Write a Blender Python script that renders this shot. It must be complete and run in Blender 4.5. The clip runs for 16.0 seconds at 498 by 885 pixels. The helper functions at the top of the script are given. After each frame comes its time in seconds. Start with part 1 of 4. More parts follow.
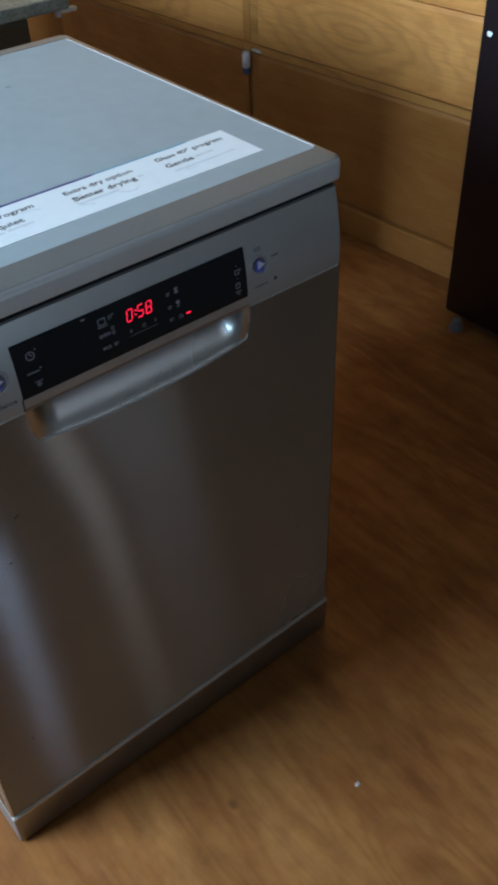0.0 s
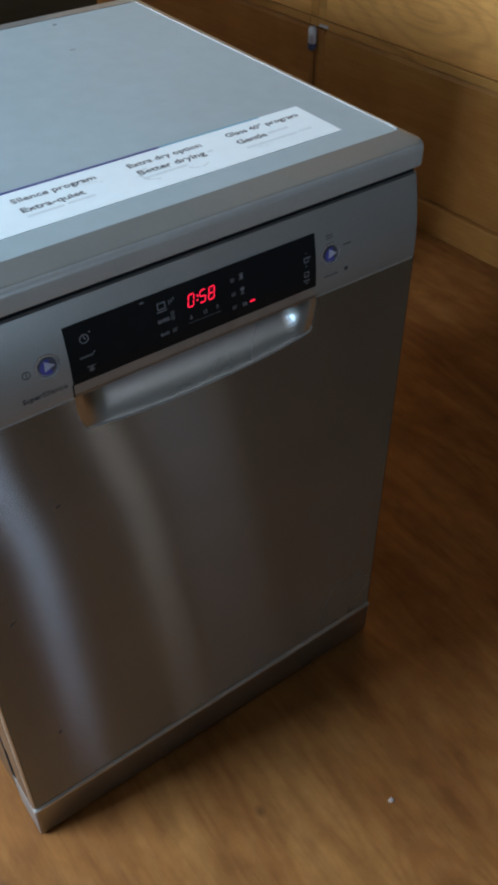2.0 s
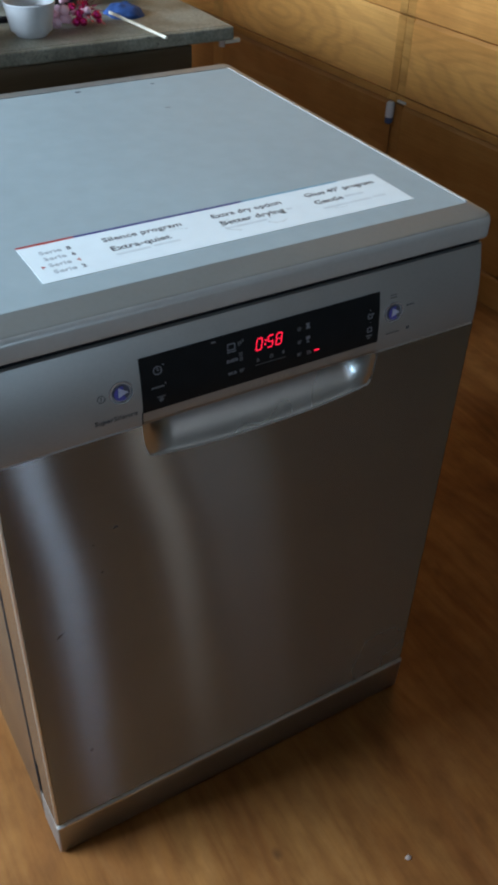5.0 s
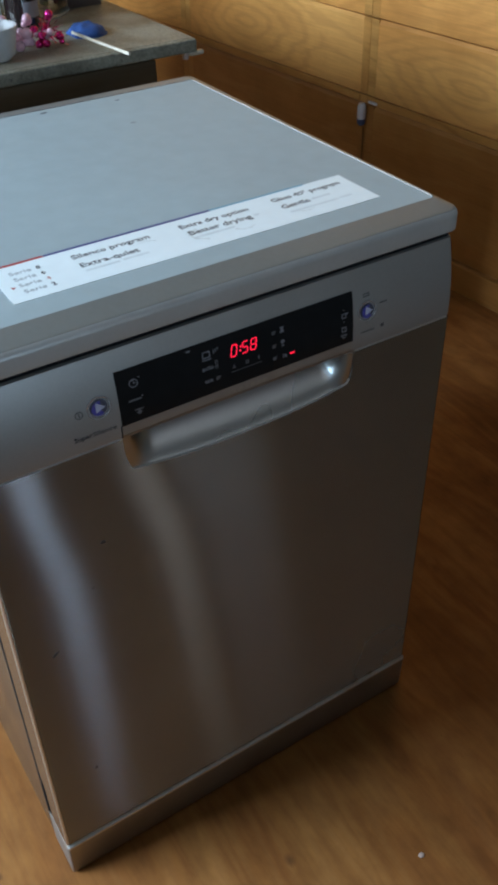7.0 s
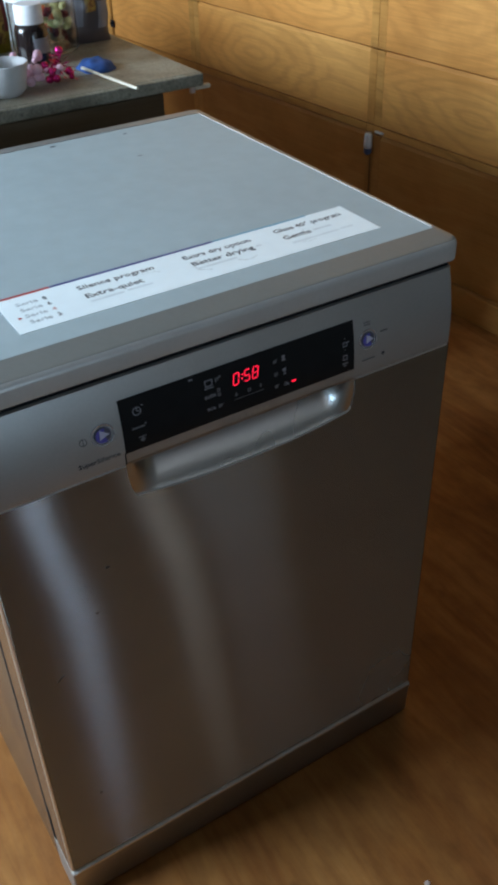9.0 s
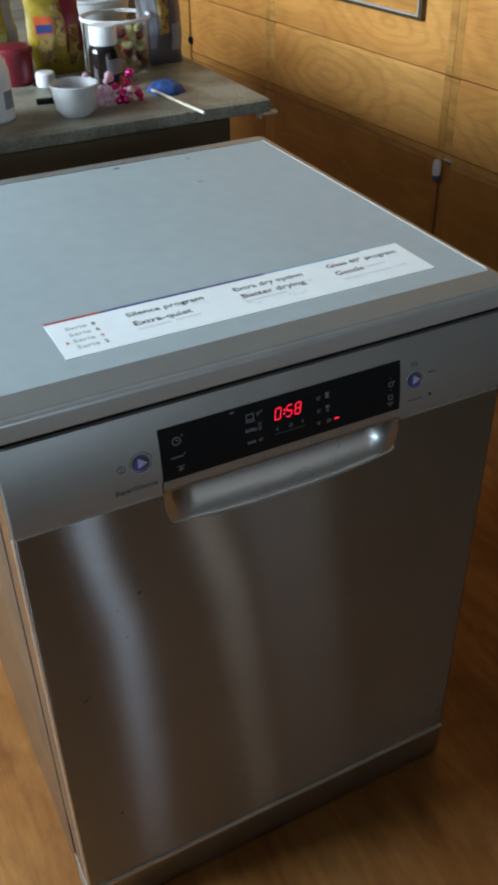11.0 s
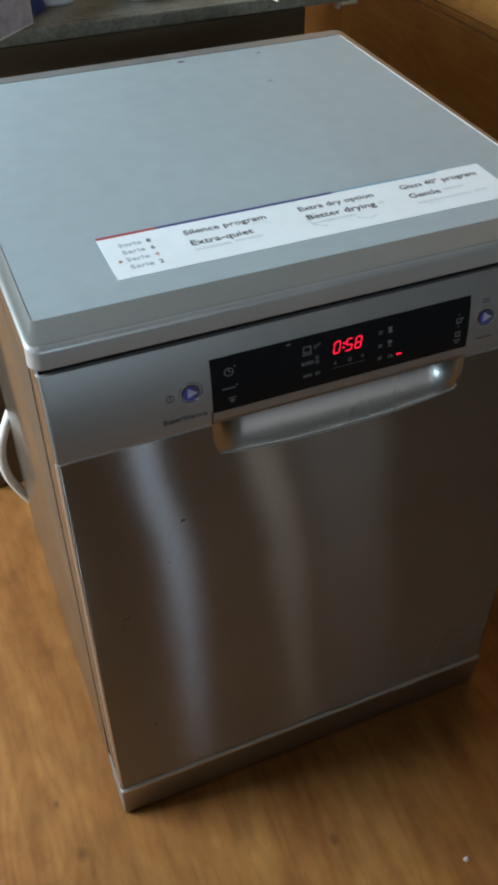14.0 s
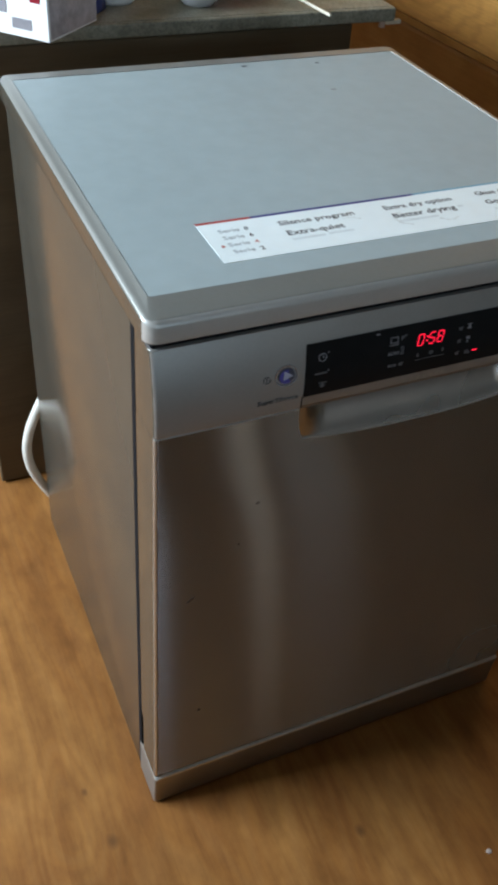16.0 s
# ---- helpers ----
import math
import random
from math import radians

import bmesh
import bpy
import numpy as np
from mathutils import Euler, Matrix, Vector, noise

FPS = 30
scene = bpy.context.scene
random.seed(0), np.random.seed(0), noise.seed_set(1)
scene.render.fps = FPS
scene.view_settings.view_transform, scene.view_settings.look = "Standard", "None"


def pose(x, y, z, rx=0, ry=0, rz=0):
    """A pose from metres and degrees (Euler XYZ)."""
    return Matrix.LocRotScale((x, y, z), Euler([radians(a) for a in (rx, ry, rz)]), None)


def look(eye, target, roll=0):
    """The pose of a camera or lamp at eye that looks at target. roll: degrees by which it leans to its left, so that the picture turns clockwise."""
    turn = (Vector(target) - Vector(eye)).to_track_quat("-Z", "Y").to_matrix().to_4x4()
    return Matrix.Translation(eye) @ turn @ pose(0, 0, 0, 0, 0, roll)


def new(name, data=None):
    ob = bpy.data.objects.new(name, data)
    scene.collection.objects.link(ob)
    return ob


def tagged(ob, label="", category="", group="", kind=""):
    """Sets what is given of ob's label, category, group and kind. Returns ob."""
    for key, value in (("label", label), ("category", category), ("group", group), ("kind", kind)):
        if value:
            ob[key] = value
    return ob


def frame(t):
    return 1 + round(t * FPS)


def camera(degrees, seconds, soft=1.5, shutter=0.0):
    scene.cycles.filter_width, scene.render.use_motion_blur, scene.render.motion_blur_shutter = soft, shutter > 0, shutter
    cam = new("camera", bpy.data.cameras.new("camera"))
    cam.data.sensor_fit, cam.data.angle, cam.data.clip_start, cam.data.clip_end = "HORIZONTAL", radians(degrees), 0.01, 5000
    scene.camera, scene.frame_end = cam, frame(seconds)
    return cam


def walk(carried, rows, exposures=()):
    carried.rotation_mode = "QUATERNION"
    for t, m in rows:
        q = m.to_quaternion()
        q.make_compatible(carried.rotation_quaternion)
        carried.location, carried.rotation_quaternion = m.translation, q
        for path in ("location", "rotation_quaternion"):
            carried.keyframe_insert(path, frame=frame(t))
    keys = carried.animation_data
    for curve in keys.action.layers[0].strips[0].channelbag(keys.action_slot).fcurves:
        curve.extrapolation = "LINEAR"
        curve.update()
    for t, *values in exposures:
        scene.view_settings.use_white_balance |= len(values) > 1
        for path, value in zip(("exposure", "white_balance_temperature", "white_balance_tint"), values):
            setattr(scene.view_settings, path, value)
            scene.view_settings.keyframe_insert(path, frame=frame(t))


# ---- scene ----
cam = camera(30.9, 16.0, soft=3.7, shutter=0.12)
PATH = [
    (0, (-0.105, -0.698, 1.285), (0.83, 0.489, -0.025), -2.2),
    (0.5, (-0.08, -0.606, 1.275), (0.926, 0.455, -0.089), -0.6),
    (1, (-0.101, -0.52, 1.258), (0.909, 0.532, -0.11), -1.1),
    (1.5, (-0.094, -0.526, 1.261), (0.822, 0.608, -0.109), -1.6),
    (2, (-0.092, -0.634, 1.26), (0.771, 0.572, -0.082), -0.4),
    (2.5, (-0.114, -0.669, 1.259), (0.677, 0.602, -0.066), -2.6),
    (3, (-0.136, -0.66, 1.27), (0.682, 0.632, -0.018), 0.9),
    (3.2, (-0.128, -0.665, 1.276), (0.687, 0.637, -0.005), 1.0),
    (5.3, (-0.129, -0.668, 1.276), (0.699, 0.66, 0.031), 2.5),
    (5.5, (-0.121, -0.661, 1.273), (0.714, 0.654, 0.019), 2.3),
    (6, (-0.113, -0.68, 1.278), (0.729, 0.652, 0.046), 0.3),
    (6.5, (-0.109, -0.69, 1.276), (0.726, 0.647, 0.044), -1.1),
    (7, (-0.114, -0.682, 1.275), (0.718, 0.658, 0.045), -1.3),
    (7.5, (-0.111, -0.688, 1.273), (0.714, 0.65, 0.037), -1.6),
    (8, (-0.113, -0.691, 1.274), (0.711, 0.654, 0.044), -1.8),
    (8.5, (-0.113, -0.693, 1.278), (0.713, 0.673, 0.074), -1.7),
    (9, (-0.11, -0.696, 1.285), (0.718, 0.686, 0.099), -1.9),
    (11.3, (-0.074, -0.689, 1.303), (0.627, 0.774, 0.134), -1.6),
    (11.5, (-0.06, -0.677, 1.3), (0.592, 0.751, 0.061), -2.5),
    (12, (-0.061, -0.646, 1.305), (0.527, 0.757, 0.007), -1.4),
    (12.5, (-0.063, -0.653, 1.303), (0.53, 0.721, -0.024), -0.8),
    (13, (-0.065, -0.649, 1.308), (0.507, 0.727, -0.026), 0.6),
    (13.5, (-0.07, -0.639, 1.311), (0.462, 0.739, -0.037), 0.6),
    (14, (-0.065, -0.639, 1.313), (0.498, 0.726, -0.036), -0.1),
    (14.5, (-0.067, -0.64, 1.313), (0.519, 0.686, -0.065), 1.3),
    (15, (-0.08, -0.653, 1.293), (0.534, 0.63, -0.113), 2.3),
    (15.5, (-0.103, -0.67, 1.302), (0.533, 0.664, -0.046), 2.4),
    (16, (-0.215, -0.629, 1.299), (0.468, 0.72, -0.01), 5.1),
]
# the camera's white balance drifts from cool to neutral
BALANCE = [(0, 5800), (1.5, 5950), (3, 6050), (6, 6100), (9, 6200), (11.5, 6600), (16, 6650)]
walk(cam, [(t, look(eye, target, roll)) for t, eye, target, roll in PATH], [(t, 0.0, kelvin, 10) for t, kelvin in BALANCE])

# ---- light ----
world = bpy.data.worlds.new("sky")
scene.world = world
world.use_nodes = True
sky_nodes = world.node_tree
sky = sky_nodes.nodes.new("ShaderNodeTexSky")
sky.sky_type, sky.sun_disc = "NISHITA", False
sky.sun_elevation, sky.sun_rotation = radians(40), radians(250)
sky_nodes.nodes["Background"].inputs["Strength"].default_value = 0.08
sky_nodes.links.new(sky.outputs[0], sky_nodes.nodes["Background"].inputs["Color"])


def area_lamp(name, place, facing, width, height, power, colour):
    lamp = bpy.data.lights.new(name, "AREA")
    lamp.shape, lamp.size, lamp.size_y, lamp.energy, lamp.color = "RECTANGLE", width, height, power, colour
    ob = new(name, lamp)
    ob.matrix_world = look(place, Vector(place) + Vector(facing))
    return ob


area_lamp("west_window_light", (-2.46, 1.22, 1.875), (1, 0, 0), 1.8, 1.05, 238, (0.72, 0.88, 1.0))
area_lamp("south_window_light", (0.62, -3.06, 1.45), (0, 1, 0), 0.12, 1.5, 1.9, (0.66, 0.80, 1.0))
# Added cool fill for the front and floor; no such window is known.
area_lamp("passage_window_light", (-0.17, -3.06, 0.95), (0, 1, 0), 0.54, 1.1, 18.0, (0.58, 0.82, 1.0))
area_lamp("glass_door_light", (1.22, -3.06, 1.25), (0, 1, 0), 0.14, 1.9, 1.0, (1.0, 0.88, 0.72))
# Added warm fill, unseen, to brighten the middle of the steel door.
area_lamp("frosted_door_light", (1.60, -3.06, 1.25), (0, 1, 0), 0.42, 1.9, 0.62, (1.0, 0.85, 0.60))


# ---- materials ----
class Nodes:
    """A small writer for node materials."""

    def __init__(self, name):
        self.mat = bpy.data.materials.new(name)
        self.mat.use_nodes = True
        self.tree = self.mat.node_tree
        self.bsdf = self.tree.nodes["Principled BSDF"]

    def add(self, kind, links=(), **props):
        node = self.tree.nodes.new(kind)
        for key, value in props.items():
            if key.startswith("in_"):
                node.inputs[key[3:].replace("_", " ")].default_value = value
            elif key == "operation":
                node.operation = value
            elif key == "blend_type":
                node.blend_type = value
            elif key == "data_type":
                node.data_type = value
            elif key == "wave_type":
                node.wave_type = value
            elif key == "rings_direction":
                node.rings_direction = value
            elif key == "bands_direction":
                node.bands_direction = value
            elif key == "direction_type":
                node.direction_type = value
            elif key == "axis":
                node.axis = value
        for source, target in links:
            self.tree.links.new(source, node.inputs[target])
        return node

    def link(self, source, target):
        self.tree.links.new(source, self.bsdf.inputs[target])

    def coords(self, scale, shuffle=0.0):
        """Object coordinates in metres, stretched by scale, moved at random from object to object."""
        tex = self.add("ShaderNodeTexCoord")
        out = tex.outputs["Object"]
        if shuffle:
            info = self.add("ShaderNodeObjectInfo")
            far = self.add("ShaderNodeVectorMath", [(info.outputs["Random"], 0)], operation="MULTIPLY")
            far.inputs[1].default_value = (shuffle, shuffle * 1.7, shuffle * 0.6)
            out = self.add("ShaderNodeVectorMath", [(out, 0), (far.outputs[0], 1)], operation="ADD").outputs[0]
        mapping = self.add("ShaderNodeMapping", [(out, "Vector")])
        mapping.inputs["Scale"].default_value = scale
        return mapping.outputs[0]

    def noise(self, vector, scale, detail=4, rough=0.55, distortion=0.0):
        return self.add("ShaderNodeTexNoise", [(vector, "Vector")], in_Scale=scale, in_Detail=detail,
                        in_Roughness=rough, in_Distortion=distortion).outputs["Fac"]

    def ramp(self, fac, stops):
        node = self.add("ShaderNodeValToRGB", [(fac, "Fac")])
        band = node.color_ramp
        while len(band.elements) < len(stops):
            band.elements.new(0.5)
        for element, (place, colour) in zip(band.elements, stops):
            element.position, element.color = place, (*colour, 1)
        return node.outputs["Color"]

    def mix(self, a, b, fac, blend="MIX"):
        node = self.add("ShaderNodeMix", data_type="RGBA", blend_type=blend)
        for value, slot in ((fac, 0), (a, 6), (b, 7)):
            if isinstance(value, (int, float)):
                node.inputs[slot].default_value = value
            elif isinstance(value, tuple):
                node.inputs[slot].default_value = (*value, 1)
            else:
                self.tree.links.new(value, node.inputs[slot])
        return node.outputs[2]

    def bump(self, height, strength, distance=0.002):
        node = self.add("ShaderNodeBump", [(height, "Height")], in_Strength=strength, in_Distance=distance)
        self.link(node.outputs[0], "Normal")

    def range(self, fac, low, high):
        return self.add("ShaderNodeMapRange", [(fac, "Value")], in_To_Min=low, in_To_Max=high).outputs[0]

    def set(self, **values):
        for key, value in values.items():
            self.bsdf.inputs[key.replace("_", " ")].default_value = value
        return self


def plain(name, colour, rough=0.5, metal=0.0, wear=0.12, grain=60.0, coat=0.0, bump=0.0):
    """A painted or moulded surface with fine mottling and a little uneven gloss."""
    n = Nodes(name)
    at = n.coords((1, 1, 1))
    fine, broad = n.noise(at, grain), n.noise(at, grain / 12, 3)
    both = n.mix(fine, broad, 0.5)
    dark = tuple(c * (1 - wear) for c in colour)
    light = tuple(min(1, c * (1 + wear)) for c in colour)
    n.link(n.ramp(both, [(0.3, dark), (0.7, light)]), "Base Color")
    n.link(n.range(broad, max(0.02, rough - 0.08), min(1, rough + 0.08)), "Roughness")
    if bump:
        n.bump(fine, bump)
    n.set(Metallic=metal, Coat_Weight=coat)
    return n.mat


def wood(name, dark, mid, light, along, rough, figure=1.0, shuffle=7.0, spread=1.0, oval=0.0, line=None):
    """Varnished wood: long grain along one axis, with flamed figure and, where asked for, one oval heart to each board."""
    n = Nodes(name)
    stretch = [9.0, 9.0, 9.0]
    stretch[along] = 1.5
    fine_stretch = [230.0, 230.0, 230.0]
    fine_stretch[along] = 6.0
    at = n.coords(tuple(stretch), shuffle)
    warp = n.noise(at, 0.55 / spread, 4, 0.5, 0.5)
    if oval:
        heart = n.coords((1, 1, 1))
        info = n.add("ShaderNodeObjectInfo")
        where = n.add("ShaderNodeCombineXYZ", [(n.range(info.outputs["Random"], 0.15, 0.80), "Y")], in_Z=0.095)
        off = n.add("ShaderNodeVectorMath", [(heart, 0), (where.outputs[0], 1)], operation="SUBTRACT")
        shaped = n.add("ShaderNodeVectorMath", [(off.outputs[0], 0)], operation="MULTIPLY")
        shaped.inputs[1].default_value = (0.0, 4.2, 11.0)
        away = n.add("ShaderNodeVectorMath", [(shaped.outputs[0], 0)], operation="LENGTH")
        hump = n.add("ShaderNodeMapRange", [(away.outputs["Value"], "Value")], in_From_Min=0.0, in_From_Max=1.6, in_To_Min=oval, in_To_Max=0.0)
        warp = n.add("ShaderNodeMath", [(warp, 0), (hump.outputs[0], 1)], operation="ADD").outputs[0]
    rings = n.add("ShaderNodeMath", operation="MULTIPLY", links=[(warp, 0)])
    rings.inputs[1].default_value = 44.0
    saw = n.add("ShaderNodeMath", operation="SINE", links=[(rings.outputs[0], 0)])
    lines_node = n.add("ShaderNodeMapRange", [(saw.outputs[0], "Value")], in_From_Min=-1.0, in_From_Max=1.0)
    fibre = n.noise(n.coords(tuple(fine_stretch), shuffle), 1.0, 4, 0.65)
    patch = n.noise(at, 0.30, 2)
    base = n.ramp(patch, [(0.3, dark), (0.5, mid), (0.72, light)])
    figured = n.mix(base, line or tuple(c * 0.62 for c in dark), n.ramp(lines_node.outputs[0], [(0.45, (0.0, 0.0, 0.0)), (1.0, (0.42 * figure,) * 3)]))
    grained = n.mix(figured, n.ramp(fibre, [(0.3, (0.70, 0.66, 0.60)), (0.62, (1.0, 1.0, 1.0))]), 0.5, "MULTIPLY")
    stain = n.noise(n.coords((7, 7, 7), shuffle), 1.0, 4, 0.6)
    n.link(n.mix(grained, n.ramp(stain, [(0.34, (0.74, 0.68, 0.60)), (0.58, (1.0, 1.0, 1.0))]), 0.5, "MULTIPLY"), "Base Color")
    n.set(Specular_IOR_Level=0.3)
    n.link(n.range(fibre, rough - 0.07, rough + 0.12), "Roughness")
    n.bump(fibre, 0.12, 0.001)
    return n.mat


def brushed_steel():
    """Brushed stainless steel: the brushing runs across, so that reflections draw out up and down."""
    n = Nodes("brushed stainless steel")
    streak = n.noise(n.coords((2.2, 2.2, 340)), 1.0, 3, 0.6)
    smear = n.noise(n.coords((3, 3, 2.2)), 1.0, 4, 0.6)
    tint = n.mix(n.ramp(streak, [(0.3, (0.480, 0.484, 0.474)), (0.7, (0.570, 0.574, 0.563))]),
                 n.ramp(smear, [(0.35, (0.86, 0.86, 0.86)), (0.65, (1, 1, 1))]), 1.0, "MULTIPLY")
    tangent = n.add("ShaderNodeTangent", direction_type="RADIAL", axis="Z")
    metal = n.add("ShaderNodeBsdfAnisotropic", [(tint, "Color"), (n.range(smear, 0.25, 0.285), "Roughness"), (tangent.outputs[0], "Tangent")], in_Anisotropy=0.885)
    n.tree.links.new(metal.outputs[0], n.tree.nodes["Material Output"].inputs["Surface"])
    return n.mat


def speckled_stone():
    n = Nodes("grey granite worktop")
    at = n.coords((1, 1, 1))
    grit, stain, fleck = n.noise(at, 240, 4, 0.7), n.noise(at, 9, 4, 0.6), n.noise(at, 90, 3, 0.6)
    colour = n.mix(n.ramp(grit, [(0.32, (0.17, 0.165, 0.135)), (0.5, (0.255, 0.25, 0.21)), (0.68, (0.345, 0.335, 0.285))]),
                   n.ramp(stain, [(0.34, (0.45, 0.42, 0.36)), (0.62, (1.08, 1.07, 1.02))]), 1.0, "MULTIPLY")
    n.link(n.mix(colour, (0.07, 0.065, 0.055), n.ramp(fleck, [(0.66, (0, 0, 0)), (0.72, (0.8, 0.8, 0.8))])), "Base Color")
    n.link(n.range(stain, 0.38, 0.56), "Roughness")
    return n.mat


# hearts of the printed figure: x, y and strength
KNOTS = [(-0.120, -0.012, 0.36), (-0.30, 0.34, 0.45), (0.42, -0.46, 0.4), (1.05, 0.05, 0.4)]
SPOTS = [(-0.075, -0.031, 0.007), (0.269, -0.151, 0.006), (-0.092, 0.056, 0.004)]


def vinyl_floor():
    """Sheet vinyl printed as oak: long flamed figure along y, fine pores, small knots and scuffs."""
    n = Nodes("oak-print vinyl floor")
    at = n.coords((6.5, 1.25, 1))
    warp = n.noise(at, 1.0, 2, 0.4, 0.5)
    for kx, ky, high in KNOTS:
        shift = n.add("ShaderNodeMapping", [(n.add("ShaderNodeTexCoord").outputs["Object"], "Vector")])
        shift.inputs["Location"].default_value, shift.inputs["Scale"].default_value = (-kx * 14, -ky * 5.5, 0), (14, 5.5, 0)
        away = n.add("ShaderNodeVectorMath", [(shift.outputs[0], 0)], operation="LENGTH")
        hump = n.add("ShaderNodeMapRange", [(away.outputs["Value"], "Value")], in_From_Min=0.0, in_From_Max=1.0, in_To_Min=high, in_To_Max=0.0)
        warp = n.add("ShaderNodeMath", [(warp, 0), (hump.outputs[0], 1)], operation="ADD").outputs[0]
    wave = n.add("ShaderNodeMath", operation="MULTIPLY", links=[(warp, 0)])
    wave.inputs[1].default_value = 58.0
    sine = n.add("ShaderNodeMath", operation="SINE", links=[(wave.outputs[0], 0)])
    rings = n.add("ShaderNodeMapRange", [(sine.outputs[0], "Value")], in_From_Min=-1.0, in_From_Max=1.0).outputs[0]
    fibre = n.noise(n.coords((120, 7, 1)), 1.0, 4, 0.65)
    blotch = n.noise(n.coords((9, 1.9, 1)), 1.0, 5, 0.6, 0.6)
    plank = n.add("ShaderNodeVectorMath", [(n.coords((1, 0, 0)), 0)], operation="SNAP")
    plank.inputs[1].default_value = (0.145, 50.0, 50.0)
    tone = n.add("ShaderNodeTexWhiteNoise", [(plank.outputs[0], "Vector")]).outputs["Value"]
    worn = n.noise(n.coords((22, 14, 1)), 1.0, 4, 0.6)
    knot = n.noise(n.coords((15, 8, 1)), 1.0, 2)
    speck = n.noise(n.coords((1, 1, 1)), 150.0, 1)
    base = n.ramp(blotch, [(0.28, (0.238, 0.087, 0.021)), (0.48, (0.350, 0.143, 0.035)), (0.70, (0.452, 0.206, 0.057))])
    dark_lines = n.ramp(rings, [(0.60, (0, 0, 0)), (1.0, (0.15, 0.15, 0.15))])
    pale_lines = n.ramp(rings, [(0.0, (0.13, 0.13, 0.13)), (0.45, (0, 0, 0))])
    lined = n.mix(n.mix(base, (0.165, 0.066, 0.022), dark_lines), (0.44, 0.225, 0.090), pale_lines)
    grained = n.mix(lined, n.ramp(fibre, [(0.34, (0.62, 0.57, 0.50)), (0.56, (1, 1, 1))]), 0.28, "MULTIPLY")
    grained = n.mix(grained, n.ramp(tone, [(0.0, (0.86, 0.83, 0.80)), (1.0, (1.04, 1.04, 1.04))]), 1.0, "MULTIPLY")
    scuffed = n.mix(grained, n.ramp(worn, [(0.32, (0.72, 0.69, 0.66)), (0.62, (1.06, 1.06, 1.06))]), 0.8, "MULTIPLY")
    knotted = n.mix(scuffed, (0.085, 0.034, 0.014), n.ramp(knot, [(0.71, (0, 0, 0)), (0.79, (0.45, 0.45, 0.45))]))
    for sx, sy, r in SPOTS:
        gap = n.add("ShaderNodeVectorMath", [(n.coords((1, 0.7, 0)), 0)], operation="DISTANCE")
        gap.inputs[1].default_value = (sx, sy * 0.7, 0)
        core = n.add("ShaderNodeMapRange", [(gap.outputs["Value"], "Value")], in_From_Min=r * 0.3, in_From_Max=r * 1.5, in_To_Min=0.55, in_To_Max=0.0)
        knotted = n.mix(knotted, (0.07, 0.030, 0.014), core.outputs[0])
    n.link(n.mix(knotted, (0.05, 0.024, 0.012), n.ramp(speck, [(0.80, (0, 0, 0)), (0.84, (0.8, 0.8, 0.8))])), "Base Color")
    n.link(n.range(worn, 0.55, 0.75), "Roughness")
    n.set(Specular_IOR_Level=0.25)
    n.bump(fibre, 0.10, 0.001)
    return n.mat


def glow(name, colour, strength):
    n = Nodes(name)
    n.set(Base_Color=(*colour, 1), Emission_Color=(*colour, 1), Emission_Strength=strength)
    return n.mat


def clear_plastic(name, tint=(0.93, 0.95, 0.95), rough=0.12):
    n = Nodes(name)
    n.set(Base_Color=(*tint, 1), Roughness=rough, Transmission_Weight=1.0, IOR=1.25)
    return n.mat


def food_print():
    """A busy printed picture: brown, tan, dark and yellow patches run together."""
    n = Nodes("brown biscuit print")
    patch = n.noise(n.coords((1, 1, 1)), 55.0, 3, 0.6, 1.2)
    n.link(n.ramp(patch, [(0.32, (0.035, 0.018, 0.010)), (0.44, (0.20, 0.085, 0.025)), (0.54, (0.36, 0.22, 0.06)), (0.66, (0.42, 0.32, 0.05))]), "Base Color")
    n.set(Roughness=0.4)
    return n.mat


STEEL = brushed_steel()
FASCIA = plain("silver fascia paint", (0.402, 0.396, 0.386), 0.42, 0.55, 0.05, 300)
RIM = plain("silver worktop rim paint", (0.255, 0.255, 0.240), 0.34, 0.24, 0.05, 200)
# Lighter copy of the rim paint: light on the front put into colour.
RIM_LIT = plain("lit worktop rim paint", (0.53, 0.522, 0.505), 0.38, 0.30, 0.05, 200)
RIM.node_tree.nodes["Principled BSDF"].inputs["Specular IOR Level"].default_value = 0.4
TOP = plain("blue-grey laminate top", (0.345, 0.415, 0.440), 0.52, 0.0, 0.07, 40)
# Painted darker than the fronts, to hold down window light on the sides.
SIDE = plain("darkened side panel paint", (0.132, 0.120, 0.099), 0.18, 0.45, 0.05, 30)
GAP = plain("black seal", (0.012, 0.012, 0.014), 0.9)
GAP.node_tree.nodes["Principled BSDF"].inputs["Specular IOR Level"].default_value = 0.08
GLASS_BLACK = plain("black display glass", (0.0135, 0.0138, 0.0150), 0.2, 0.0, 0.2)
GLASS_BLACK.node_tree.nodes["Principled BSDF"].inputs["Specular IOR Level"].default_value = 0.12
GRIP = plain("satin steel grip", (0.52, 0.52, 0.515), 0.27, 1.0, 0.06, 40)
STRIP = plain("bronze-toned steel strip", (0.385, 0.365, 0.335), 0.42, 0.6, 0.14, 60)
PLINTH = plain("grey plinth paint", (0.345, 0.335, 0.322), 0.36, 0.6, 0.08, 90)
# Lighter plinth paint, a highlight put into the colour of the top edge.
PLINTH_GLINT = plain("plinth edge with painted glint", (0.66, 0.64, 0.60), 0.35, 0.6, 0.08, 90)
# Pale colour stands in for light caught along the door's left and top edges.
EDGE_GLINT = plain("folded steel edge with painted glint", (0.74, 0.73, 0.71), 0.30, 0.8, 0.06, 90)
